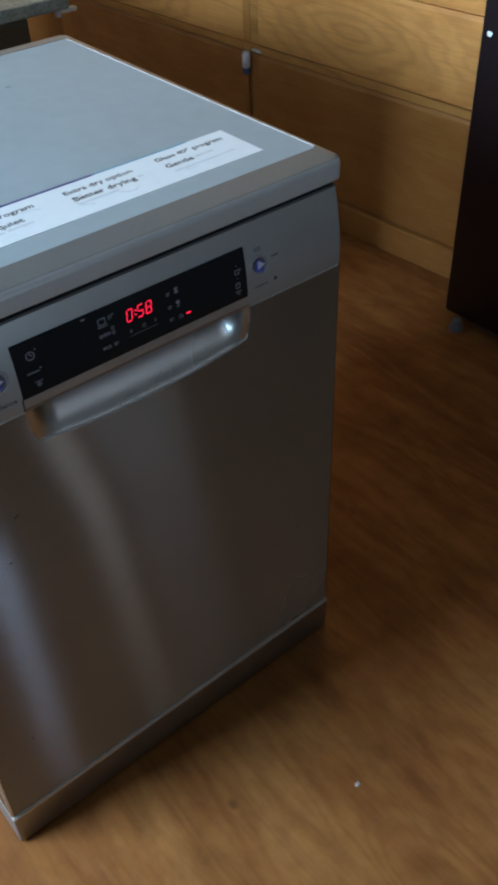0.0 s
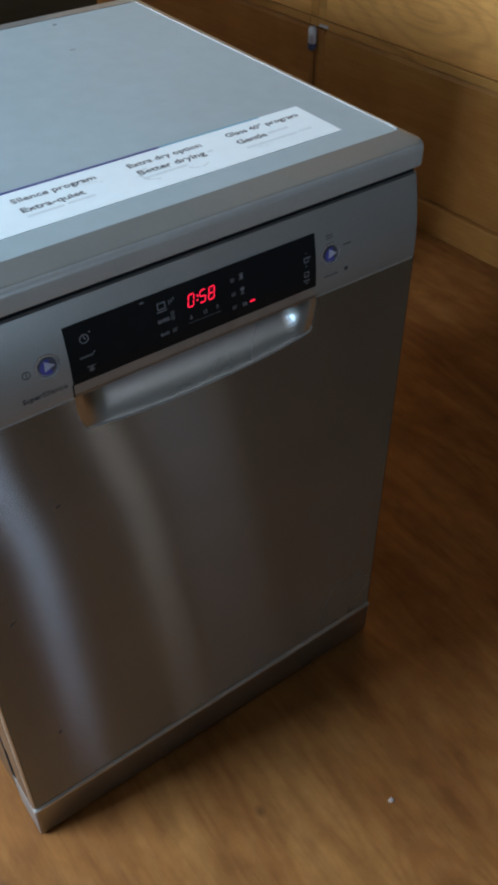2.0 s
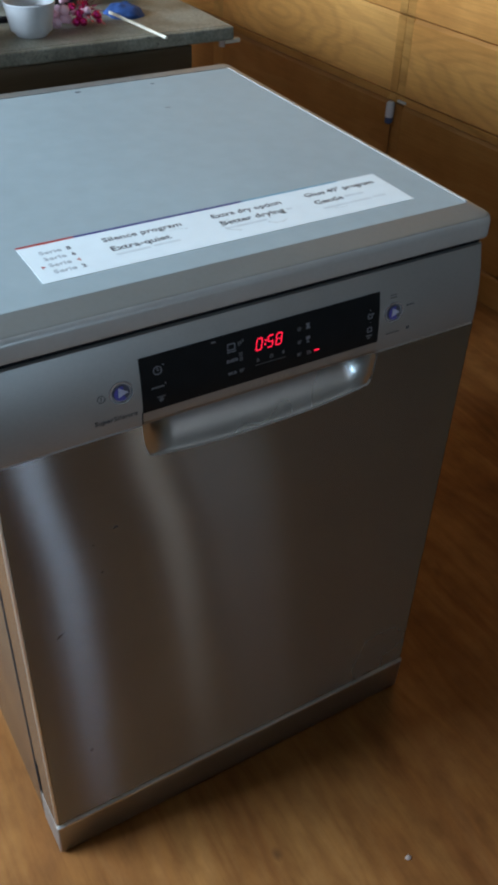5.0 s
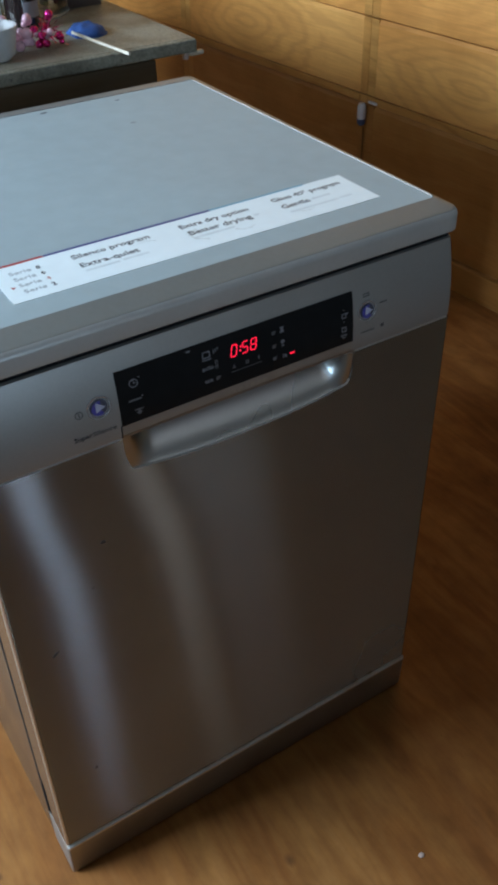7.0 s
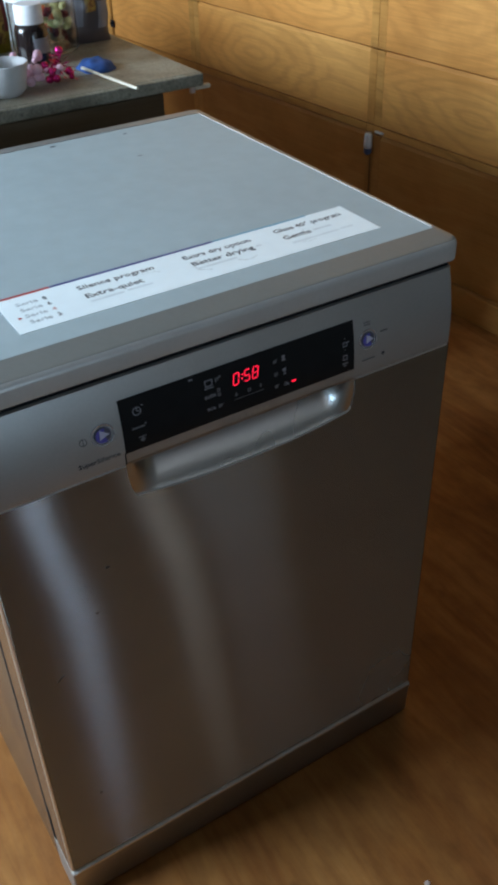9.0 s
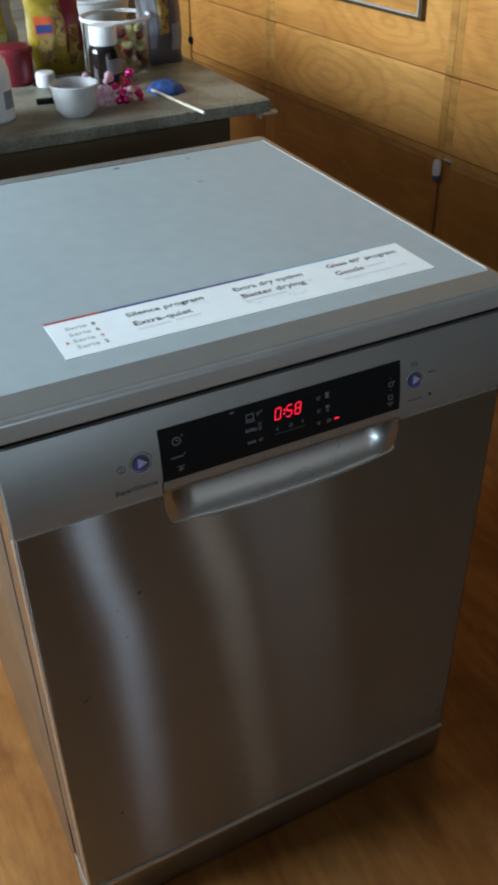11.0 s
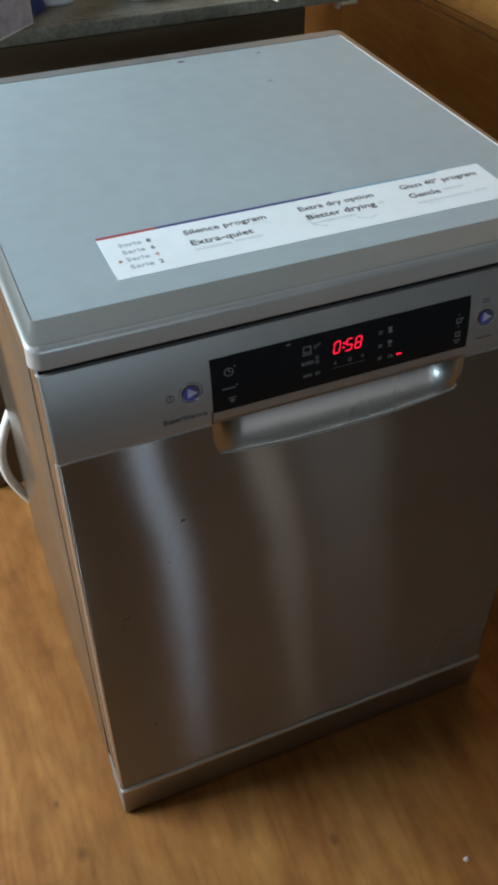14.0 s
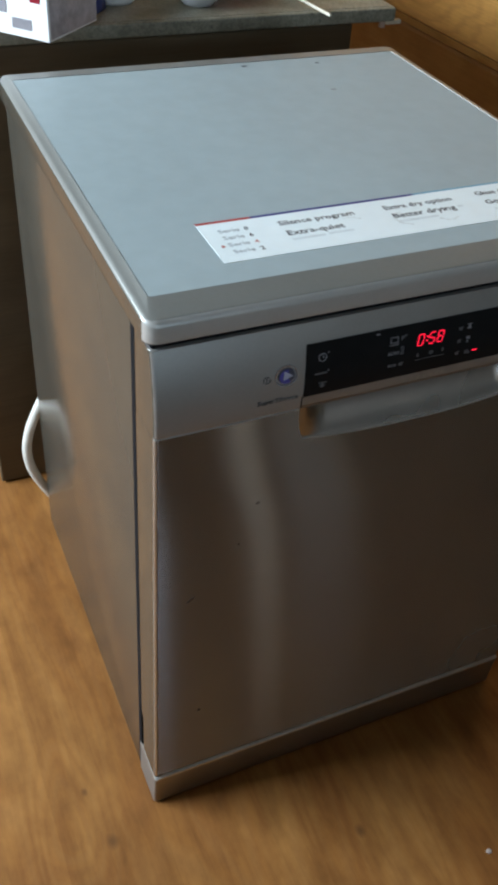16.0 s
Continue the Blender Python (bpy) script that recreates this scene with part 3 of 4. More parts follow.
def sheet_normals(ob):
    """Even shading on the door's sheet, after its true curve."""
    e, normals = 0.002, []
    for face in ob.data.polygons:
        flat = face.normal.y < -0.95
        for k in face.vertices:
            x, _, z = ob.data.vertices[k].co
            way = Vector((dish(x + e, z) - dish(x - e, z), -2 * e, dish(x, z + e) - dish(x, z - e)))
            normals.append(way.normalized() if flat and 0.0036 < x < 0.5964 else (0, 0, 0))
    ob.data.normals_split_custom_set(normals)


sheet_normals(door)
smooth(part("handle", pocket_mesh(), GRIP, door, "scooped steel grip"), 60)
for k, (x, z, wide, high, lean) in enumerate(((0.045, 0.458, 0.0065, 0.0013, 35), (0.063, 0.217, 0.0017, 0.0032, -20), (0.121, 0.595, 0.0026, 0.0019, 20),
                                              (0.101, 0.535, 0.0017, 0.0012, 0), (0.094, 0.580, 0.0014, 0.0010, 0), (0.074, 0.236, 0.0012, 0.0009, 0))):
    bm = bmesh.new()
    ring = []
    for a in (2 * math.pi * i / 14 for i in range(14)):
        px, pz = wide * (1 + 0.3 * math.sin(2 * a + k)) * math.cos(a), high * (1 + 0.3 * math.cos(3 * a + k)) * math.sin(a)
        px, pz = x + px * math.cos(radians(lean)) - pz * math.sin(radians(lean)), z + px * math.sin(radians(lean)) + pz * math.cos(radians(lean))
        ring.append(bm.verts.new((px, dish(px, pz) - 0.0003, pz)))
    bm.faces.new(ring)
    part("splash_spot", bm, SMUDGE, door, "dried dark splash mark")


def bow(z):
    """How far the control panel stands forward: bellied low down, leaning back to the worktop."""
    u = min(1.0, max(0.0, (z - 0.7204) / (SEAM_Z - 0.7204)))
    return 0.0020 * math.sin(math.pi * u) - 0.0120 * u ** 1.6


def swell(ob):
    """Lets a thing on the control panel follow its curve."""
    for vertex in ob.data.vertices:
        vertex.co.y -= bow(vertex.co.z)


def fascia_mesh():
    bm = bmesh.new()
    left, right = edge_profile(0.0, 0.6, 0.0, DOOR_BACK, 0.005)
    plan = left + right
    levels = [(0.7200, 0.0008), (0.7206, 0.0001)] + [(0.7212 + 0.0958 * i / 16, 0.0) for i in range(17)] + [(SEAM_Z - 0.0005, 0.002)]
    cols = [[bm.verts.new((x, y if y == DOOR_BACK else y + t - bow(z), z)) for z, t in levels] for x, y in plan]
    for a, b in zip(cols, cols[1:]):
        for k in range(len(levels) - 1):
            bm.faces.new((a[k], b[k], b[k + 1], a[k + 1]))
    bm.faces.new([c[0] for c in cols])
    bm.faces.new([c[-1] for c in cols])
    return bm


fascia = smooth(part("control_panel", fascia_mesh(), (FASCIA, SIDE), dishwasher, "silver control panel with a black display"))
# Panel ends darkened with the side paint against the bright window.
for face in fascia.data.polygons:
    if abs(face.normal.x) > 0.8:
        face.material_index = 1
display_bm = bmesh.new()
for k in range(16):
    box(0.1585, 0.4480, -0.0009, 0.004, 0.7335 + 0.004 * k, 0.7335 + 0.004 * (k + 1), bm=display_bm)
bmesh.ops.remove_doubles(display_bm, verts=display_bm.verts, dist=0.00005)
display = smooth(part("display", display_bm, GLASS_BLACK, fascia, "black glass display strip"), 30)
part("edge_joint", box(0.1572, 0.1586, -0.0004, 0.003, 0.7185, 0.7340), GAP, fascia)

FRONT = -0.0013


def bars(spans, material, parent, name, y=FRONT):
    """Small printed marks on the front: spans of x0, x1, z0, z1."""
    for x0, x1, z0, z1 in spans:
        part(name, box(x0, x1, y, y + 0.0006, z0, z1), material, parent)


def seven_segment(x, z, wide, high, on):
    """The lit bars of one slanting digit."""
    t, lean = 0.0008, 0.16
    spans = {"a": (0, wide, high, high), "g": (0, wide, high / 2, high / 2), "d": (0, wide, 0, 0),
             "f": (0, 0, high / 2, high), "b": (wide, wide, high / 2, high), "e": (0, 0, 0, high / 2), "c": (wide, wide, 0, high / 2)}
    bm = bmesh.new()
    for key in on:
        x0, x1, z0, z1 = spans[key]
        if z0 == z1:
            corners = [(x0 + 0.0007, z0 - t / 2), (x1 - 0.0007, z0 - t / 2), (x1 - 0.0007, z0 + t / 2), (x0 + 0.0007, z0 + t / 2)]
        else:
            corners = [(x0 - t / 2, z0 + 0.0007), (x0 + t / 2, z0 + 0.0007), (x0 + t / 2, z1 - 0.0007), (x0 - t / 2, z1 - 0.0007)]
        front = [bm.verts.new((x + cx + lean * cz, FRONT - 0.0002, z + cz)) for cx, cz in corners]
        rear = [bm.verts.new((v.co.x, FRONT + 0.0005, v.co.z)) for v in front]
        bm.faces.new(front)
        for i in range(4):
            bm.faces.new((front[i], front[(i + 1) % 4], rear[(i + 1) % 4], rear[i]))
    return bm


DIGIT_Z = 0.7700
part("lit_digit", seven_segment(0.2885, DIGIT_Z, 0.0064, 0.0132, "abcdef"), LED, fascia, "red glowing figure 0")
part("lit_digit", seven_segment(0.3020, DIGIT_Z, 0.0064, 0.0132, "afgcd"), LED, fascia, "red glowing figure 5")
part("lit_digit", seven_segment(0.3125, DIGIT_Z, 0.0064, 0.0132, "abcdefg"), LED, fascia, "red glowing figure 8")
bars([(0.2992, 0.3008, 0.7738, 0.7754), (0.2999, 0.3015, 0.7784, 0.7800)], LED, fascia, "lit_dot", FRONT - 0.0002)
bars([(0.3618, 0.3676, 0.7480, 0.7494)], LED, fascia, "lit_dash", FRONT - 0.0002)


def outline(x, z, w, h, t=0.0009):
    return [(x, x + w, z, z + t), (x, x + w, z + h - t, z + h), (x, x + t, z, z + h), (x + w - t, x + w, z, z + h)]


# printed programme marks on the glass
for spans, tone in (
        (outline(0.2555, 0.7790, 0.0090, 0.0075), ICON_WHITE), ([(0.2545, 0.2655, 0.7765, 0.7774)], ICON_WHITE),
        ([(0.2680, 0.2695, 0.7815, 0.7860), (0.2705, 0.2720, 0.7830, 0.7865), (0.2730, 0.2745, 0.7850, 0.7875)], ICON_DIM),
        (outline(0.2690, 0.7690, 0.0035, 0.0040) + outline(0.2690, 0.7635, 0.0035, 0.0040), ICON_DIM),
        ([(0.2690, 0.2705, 0.7490, 0.7530), (0.2713, 0.2728, 0.7490, 0.7530), (0.2735, 0.2745, 0.7520, 0.7530)], ICON_DIM),
        ([(0.2380, 0.2425, 0.7925, 0.7940)], ICON_WHITE),
        ([(0.2895, 0.2925, 0.7560, 0.7575), (0.2903, 0.2917, 0.7575, 0.7600)], ICON_DIM),
        (outline(0.3055, 0.7560, 0.0040, 0.0040), ICON_DIM), ([(0.3215, 0.3225, 0.7560, 0.7610), (0.3205, 0.3235, 0.7580, 0.7590)], ICON_DIM),
        ([(0.2880, 0.3250, 0.7515, 0.7519)], ICON_DIM),
        ([(0.3400, 0.3415, 0.7785, 0.7825), (0.3422, 0.3437, 0.7785, 0.7825), (0.3442, 0.3450, 0.7815, 0.7825)], ICON_DIM),
        ([(0.3505, 0.3555, 0.7785, 0.7800), (0.3515, 0.3545, 0.7803, 0.7835), (0.3505, 0.3555, 0.7838, 0.7848)], ICON_WHITE),
        ([(0.3400, 0.3415, 0.7625, 0.7665), (0.3422, 0.3437, 0.7625, 0.7665), (0.3442, 0.3450, 0.7655, 0.7665)], ICON_DIM),
        ([(0.3510, 0.3550, 0.7615, 0.7622), (0.3526, 0.3534, 0.7622, 0.7655), (0.3508, 0.3552, 0.7655, 0.7690)], ICON_WHITE),
        ([(0.3400, 0.3415, 0.7470, 0.7510), (0.3422, 0.3437, 0.7470, 0.7510), (0.3442, 0.3450, 0.7500, 0.7510)], ICON_DIM),
        (outline(0.4320, 0.7680, 0.0060, 0.0060), ICON_WHITE), ([(0.4345, 0.4355, 0.7780, 0.7790), (0.4345, 0.4355, 0.7630, 0.7640), (0.4385, 0.4405, 0.7725, 0.7740)], ICON_WHITE),
        (outline(0.4320, 0.7505, 0.0060, 0.0065), ICON_WHITE), ([(0.4310, 0.4390, 0.7450, 0.7470), (0.4330, 0.4370, 0.7420, 0.7435)], ICON_DIM),
        ([(0.1690, 0.1830, 0.7600, 0.7618)], ICON_DIM), ([(0.1835, 0.1850, 0.7625, 0.7640)], ICON_WHITE),
        ([(0.1745, 0.1835, 0.7480, 0.7492), (0.1760, 0.1820, 0.7440, 0.7452), (0.1775, 0.1805, 0.7425, 0.7475)], ICON_DIM)):
    bars(spans, tone, fascia, "printed_mark")
lettering("auto", 0.0075, (0.2535, FRONT, 0.7650), (1, 0, 0), (0, 0, 1), ICON_WHITE, fascia, width=0.0135)
lettering("eco", 0.0070, (0.2550, FRONT, 0.7495), (1, 0, 0), (0, 0, 1), ICON_WHITE, fascia, width=0.0100)
lettering("1h", 0.0070, (0.3510, FRONT, 0.7462), (1, 0, 0), (0, 0, 1), ICON_WHITE, fascia, width=0.0065)


def ring_mark(x, z, r, t, y=FRONT, sides=28):
    """A printed ring facing the front."""
    bm = bmesh.new()
    loops = []
    for radius, yy in ((r, y), (r - t, y), (r - t, y + 0.0006), (r, y + 0.0006)):
        loops.append([bm.verts.new((x + radius * math.cos(a), yy, z + radius * math.sin(a))) for a in (2 * math.pi * i / sides for i in range(sides))])
    for k in range(4):
        a, b = loops[k], loops[(k + 1) % 4]
        for i in range(sides):
            bm.faces.new((a[i], a[(i + 1) % sides], b[(i + 1) % sides], b[i]))
    return bm


part("printed_ring", ring_mark(0.1770, 0.7800, 0.0048, 0.0009), ICON_WHITE, fascia)
bars([(0.1767, 0.1774, 0.7800, 0.7836), (0.1767, 0.1795, 0.7797, 0.7804), (0.1828, 0.1842, 0.7845, 0.7859)], ICON_WHITE, fascia, "printed_mark")


def push_button(x, z, label):
    """A round push button: collar, domed cap, violet film and a pale arrow."""
    def turned(profile, sides=40):
        bm = lathe(profile, sides)
        bm.transform(pose(x, 0, z, 90, 0, 0))
        return bm

    ob = smooth(part("button", turned([(0.0106, -0.003), (0.0128, 0.0001), (0.0125, 0.0014), (0.0112, 0.0012), (0.0106, -0.0006), (0.0104, -0.003)]), COLLAR, fascia, label))
    smooth(part("button_cap", turned([(0.0094, -0.003), (0.0094, 0.0002), (0.0088, 0.0011), (0.005, 0.0016), (0, 0.0017)]), BUTTON, ob, "dark steel cap"))
    bm = bmesh.new()
    arc = [(0.0082 * math.cos(a), 0.0082 * math.sin(a)) for a in (math.pi * (0.42 + 1.25 * i / 18) for i in range(19))]
    inner = [(0.0010 + 0.0045 * math.cos(a), 0.0045 * math.sin(a)) for a in (math.pi * (0.42 + 1.25 * i / 18) for i in range(19))]
    out_v = [bm.verts.new((x + a, -0.0022, z + b)) for a, b in arc]
    in_v = [bm.verts.new((x + a * 0.5, -0.0024, z + b * 0.5)) for a, b in inner]
    for i in range(18):
        bm.faces.new((out_v[i], out_v[i + 1], in_v[i + 1], in_v[i]))
    part("button_film", bm, BUTTON_BLUE, ob, "violet protective film")
    bm = bmesh.new()
    tri = [(-0.0042, -0.0036), (0.0062, 0.0006), (-0.0034, 0.0072)]
    front = [bm.verts.new((x + a, -0.0032, z + b)) for a, b in tri]
    rear = [bm.verts.new((x + a, -0.0024, z + b)) for a, b in tri]
    bm.faces.new(front)
    for i in range(3):
        bm.faces.new((front[i], front[(i + 1) % 3], rear[(i + 1) % 3], rear[i]))
    part("arrow", bm, ARROW, ob, "pale arrow sticker")
    return ob


push_button(0.1375, 0.7665, "round steel on-off button with violet film")
push_button(0.4680, 0.7670, "round steel start button with violet film")
PANEL_FRONT = -0.0005
part("printed_ring", ring_mark(0.1165, 0.7650, 0.0042, 0.0007, PANEL_FRONT), PRINT_DARK, fascia)
bars([(0.1161, 0.1169, 0.7630, 0.7672)], PRINT_DARK, fascia, "printed_mark", PANEL_FRONT)
lettering("Super", 0.0080, (0.1070, PANEL_FRONT, 0.7345), (1, 0, 0), (0, 0, 1), PRINT_DARK, fascia, width=0.0195)
lettering("Silence", 0.0080, (0.1268, PANEL_FRONT, 0.7345), (1, 0, 0), (0, 0, 1), PRINT_MID, fascia, width=0.0260)
for span in ((0.4630, 0.4720, 0.7850, 0.7862), (0.4630, 0.4720, 0.7880, 0.7892),
             (0.4860, 0.4965, 0.7705, 0.7722), (0.4600, 0.4790, 0.7390, 0.7405)):
    bars([span], PRINT_MID, fascia, "faded_print", PANEL_FRONT)
bars([(0.4885, 0.4925, 0.7390, 0.7430)], PRINT_DARK, fascia, "printed_mark", PANEL_FRONT)
for ob in fascia.children_recursive:
    for vertex in ob.data.vertices:
        vertex.co.x = 0.1600 + 1.0035 * (vertex.co.x - 0.1585)
        vertex.co.z = 0.7345 + 0.945 * (vertex.co.z - 0.7335)
    swell(ob)
# bronze-toned strip between display and grip, with the brand mark as plain shapes
strip_bm = bmesh.new()
for k in range(8):
    box(0.1600, 0.4505, -0.0005, 0.004, 0.7201 + 0.0018 * k, 0.7201 + 0.0018 * (k + 1), bm=strip_bm)
bmesh.ops.remove_doubles(strip_bm, verts=strip_bm.verts, dist=0.00005)
grip_strip = smooth(part("grip_strip", strip_bm, STRIP, fascia, "narrow bronze-toned strip under the display"), 30)
swell(grip_strip)
swell(part("emblem_ring", ring_mark(0.2890, 0.7275, 0.0040, 0.0008, -0.0009), EMBLEM, grip_strip))
for k in range(5):
    before = set(grip_strip.children)
    bars([(0.2980 + 0.0076 * k, 0.3026 + 0.0076 * k, 0.7247, 0.7303)], EMBLEM, grip_strip, "emblem_bar", -0.0009)
    for ob in set(grip_strip.children) - before:
        swell(ob)

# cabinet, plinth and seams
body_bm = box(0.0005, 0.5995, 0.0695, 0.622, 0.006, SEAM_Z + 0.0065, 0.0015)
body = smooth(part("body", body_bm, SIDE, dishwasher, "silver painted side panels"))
part("seal", box(0.0001, 0.5999, 0.0585, 0.0697, 0.012, 0.8250), GAP, dishwasher, "black seal in the gap behind the door")
part("seam", box(0.003, 0.597, 0.0155, 0.066, SEAM_Z - 0.002, SEAM_Z + 0.0072), GAP, dishwasher, "dark gap under the worktop")


def plinth_mesh():
    bm = bmesh.new()
    left, right = edge_profile(-0.0005, 0.6005, -0.0035, 0.064, 0.004)
    plan = left + right
    levels = [(0.004, 0.005), (0.006, 0.0035), (0.067, 0.0010), (0.0712, 0.0), (0.0732, 0.0008), (0.0752, 0.0045)]
    cols = [[bm.verts.new((x, min(y + t, 0.064), z)) for z, t in levels] for x, y in plan]
    for a, b in zip(cols, cols[1:]):
        for k in range(len(levels) - 1):
            bm.faces.new((a[k], b[k], b[k + 1], a[k + 1]))
    bm.faces.new([c[0] for c in cols])
    bm.faces.new([c[-1] for c in cols])
    return bm


plinth = smooth(part("plinth", plinth_mesh(), (PLINTH, PLINTH_GLINT), dishwasher, "grey plinth panel, a highlight painted along its top edge"))
# Top chamfer gets the painted highlight.
for face in plinth.data.polygons:
    if face.center.z > 0.0692:
        face.material_index = 1
for fx, fy in ((0.04, 0.05), (0.56, 0.05), (0.04, 0.58), (0.56, 0.58)):
    smooth(part("foot", lathe([(0, 0), (0.018, 0), (0.018, 0.006), (0.012, 0.012), (0.012, 0.03), (0, 0.03)], 18, centre=(fx, fy, 0)), GAP, dishwasher))


def rounded_plan(x0, x1, y0, y1, r, z, bm, steps=7):
    """A ring of points round a rectangle with rounded corners."""
    ring = []
    for cx, cy, turn in ((x0 + r, y0 + r, 180), (x1 - r, y0 + r, 270), (x1 - r, y1 - r, 0), (x0 + r, y1 - r, 90)):
        for i in range(steps):
            a = radians(turn + 90 * i / (steps - 1))
            ring.append(bm.verts.new((cx + r * math.cos(a), cy + r * math.sin(a), z)))
    return ring


def rim_mesh():
    """The worktop's moulded frame: upright face, rounded shoulder and a broad, slightly rising top."""
    bm = bmesh.new()
    x0, x1, y0, y1, r = -0.0050, 0.6100, 0.0090, 0.634, 0.015
    shoulder = [(0.0068 - 0.0068 * math.cos(a), 0.8484 + 0.0068 * math.sin(a)) for a in (math.pi / 2 * i / 8 for i in range(9))]
    profile = [(0.010, 0.8252), (0.0010, 0.8252), (0.0002, 0.8260), (0.0, 0.8280)] + shoulder
    loops = [rounded_plan(x0 + d, x1 - d, y0 + d, y1 - d, r - d, z, bm) for d, z in profile]
    for z in (0.8572, 0.8450):
        loops.append(rounded_plan(0.0085, 0.5940, 0.0405, 0.603, 0.005, z, bm))
    for ring in loops[4:-1]:
        for v in ring:
            v.co.z -= 0.0062 * min(1.0, max(0.0, (0.0405 - v.co.y) / 0.030)) ** 1.1
    for a, b in zip(loops, loops[1:]):
        for i in range(len(a)):
            j = (i + 1) % len(a)
            bm.faces.new((a[i], a[j], b[j], b[i]))
    return bm


rim = part("worktop_rim", rim_mesh(), (RIM, RIM_LIT, SIDE), dishwasher, "grey moulded worktop frame, its front painted lighter as if lit")
# Front faces take the lit copy, side faces the darkened side paint.
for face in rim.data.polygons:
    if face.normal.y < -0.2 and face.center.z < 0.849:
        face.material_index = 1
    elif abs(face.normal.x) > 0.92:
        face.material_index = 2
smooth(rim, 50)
part("edge_line", box(0.5925, 0.5937, 0.0445, 0.600, 0.8560, 0.8578, 0.0003), LINE, dishwasher, "thin pale line along the laminate's right edge")
inset = part("worktop", box(0.0092, 0.5924, 0.0412, 0.6023, 0.840, 0.8568, 0.0006), TOP, dishwasher, "blue-grey laminate top, slightly stained")

# sticker with its print, stuck on the laminate
ST = 0.8572
sticker_bm = box(0.0985, 0.5430, 0.0765, 0.1570, 0.8566, ST)
sticker = part("sticker", sticker_bm, PAPER, dishwasher, "long white feature sticker with dark lettering")


def flat_mark(name, x0, x1, y0, y1, material):
    return part(name, box(x0, x1, y0, y1, ST - 0.0003, ST + 0.00012), material, sticker)


flat_mark("red_band", 0.0985, 0.1600, 0.1545, 0.1585, RED_PRINT)
flat_mark("blue_band", 0.1604, 0.3600, 0.1545, 0.1585, BLUE_PRINT)
flat_mark("light_blue_band", 0.3604, 0.4900, 0.1552, 0.1582, CYAN_PRINT)
ACROSS, UPWARD = (1, 0, 0), (0, 1, 0)
for text, x, y, wide, size in (
        ("Silence program", 0.183, 0.1315, 0.090, 0.0125), ("Extra-quiet", 0.183, 0.1095, 0.067, 0.0135),
        ("Extra dry option", 0.310, 0.1315, 0.088, 0.0125), ("Better drying", 0.311, 0.1120, 0.080, 0.0135),
        ("Glass 40\u00b0 program", 0.432, 0.1335, 0.096, 0.0125), ("Gentle", 0.432, 0.1120, 0.038, 0.0135)):
    lettering(text, size, (x, y, ST), ACROSS, UPWARD, PRINT_DARK, sticker, width=wide)
for x0, x1, y in ((0.184, 0.222, 0.0990), (0.226, 0.256, 0.1000), (0.312, 0.362, 0.1020), (0.395, 0.402, 0.1150), (0.434, 0.500, 0.0985), (0.474, 0.500, 0.1150), (0.503, 0.520, 0.0995)):
    flat_mark("worn_print", x0, x1, y, y + 0.0038, PRINT_FAINT)
for k, figure in enumerate("8642"):
    y = 0.1330 - 0.0140 * k
    lettering("Serie", 0.0098, (0.1155, y, ST), ACROSS, UPWARD, PRINT_PALE, sticker, width=0.0235)
    lettering(figure, 0.0095, (0.1445, y, ST), ACROSS, UPWARD, PALE_RED if figure == "4" else PRINT_DARK, sticker)
for cx, cy, r0, r1, start, end in ((0.332, 0.108, 0.020, 0.0225, 110, 250), (0.372, 0.1000, 0.010, 0.0125, 190, 330), (0.262, 0.118, 0.012, 0.0135, 20, 120), (0.455, 0.104, 0.014, 0.0155, 200, 300)):
    bm = bmesh.new()
    last = None
    for i in range(13):
        a = radians(start + (end - start) * i / 12)
        pair = [bm.verts.new((cx + r * math.cos(a), cy + 0.7 * r * math.sin(a), ST + 0.0002)) for r in (r0, r1 + 0.0012 * math.sin(i * 1.7))]
        if last:
            bm.faces.new((last[0], last[1], pair[1], pair[0]))
        last = pair
    part("scuff", bm, SCUFF, sticker, "grey scuffed smear")
bm = bmesh.new()
arrow = [bm.verts.new(p) for p in ((0.1080, 0.1040, ST + 0.0003), (0.1125, 0.1068, ST + 0.0003), (0.1080, 0.1095, ST + 0.0003))]
bm.faces.new(arrow)
part("arrow", bm, RED_PRINT, sticker)

# grime spots on the laminate
for x, y, r in ((0.338, 0.586, 0.0042), (0.452, 0.577, 0.0030), (0.426, 0.474, 0.0036)):
    bm = bmesh.new()
    ring = [bm.verts.new((x + r * (1 + 0.35 * math.sin(3 * a + 40 * x)) * math.cos(a) * 1.1, y + r * 0.9 * (1 + 0.3 * math.cos(2 * a)) * math.sin(a), 0.8573))
            for a in (2 * math.pi * i / 14 for i in range(14))]
    bm.faces.new(ring)
    part("grime_spot", bm, PRINT_DARK if y > 0.5 else plain("faint grime", (0.20, 0.215, 0.23), 0.5), inset)

# drain hose looping out behind the cabinet
hose = thing("drain_hose", (0, 0, 0), "white corrugated drain hose looping out behind the dishwasher", "hose")
hose_points = [(0.16, 0.655, 0.018), (0.10, 0.650, 0.020), (0.050, 0.640, 0.026)]
for i in range(61):
    hose_points.append((0.018 - 0.045 * math.sin(math.pi * i / 60), 0.634, 0.045 + 0.262 * i / 60))
hose_points += [(0.050, 0.640, 0.330), (0.10, 0.650, 0.342), (0.16, 0.655, 0.345)]
smooth(part("hose_tube", tube(hose_points, 0.0088, 14), HOSE, hose), 60)

# ---- counter behind ----
counter = thing("side_cabinet", (0, 0, 0), "dark stained wooden base cabinet behind the dishwasher", "cabinet")
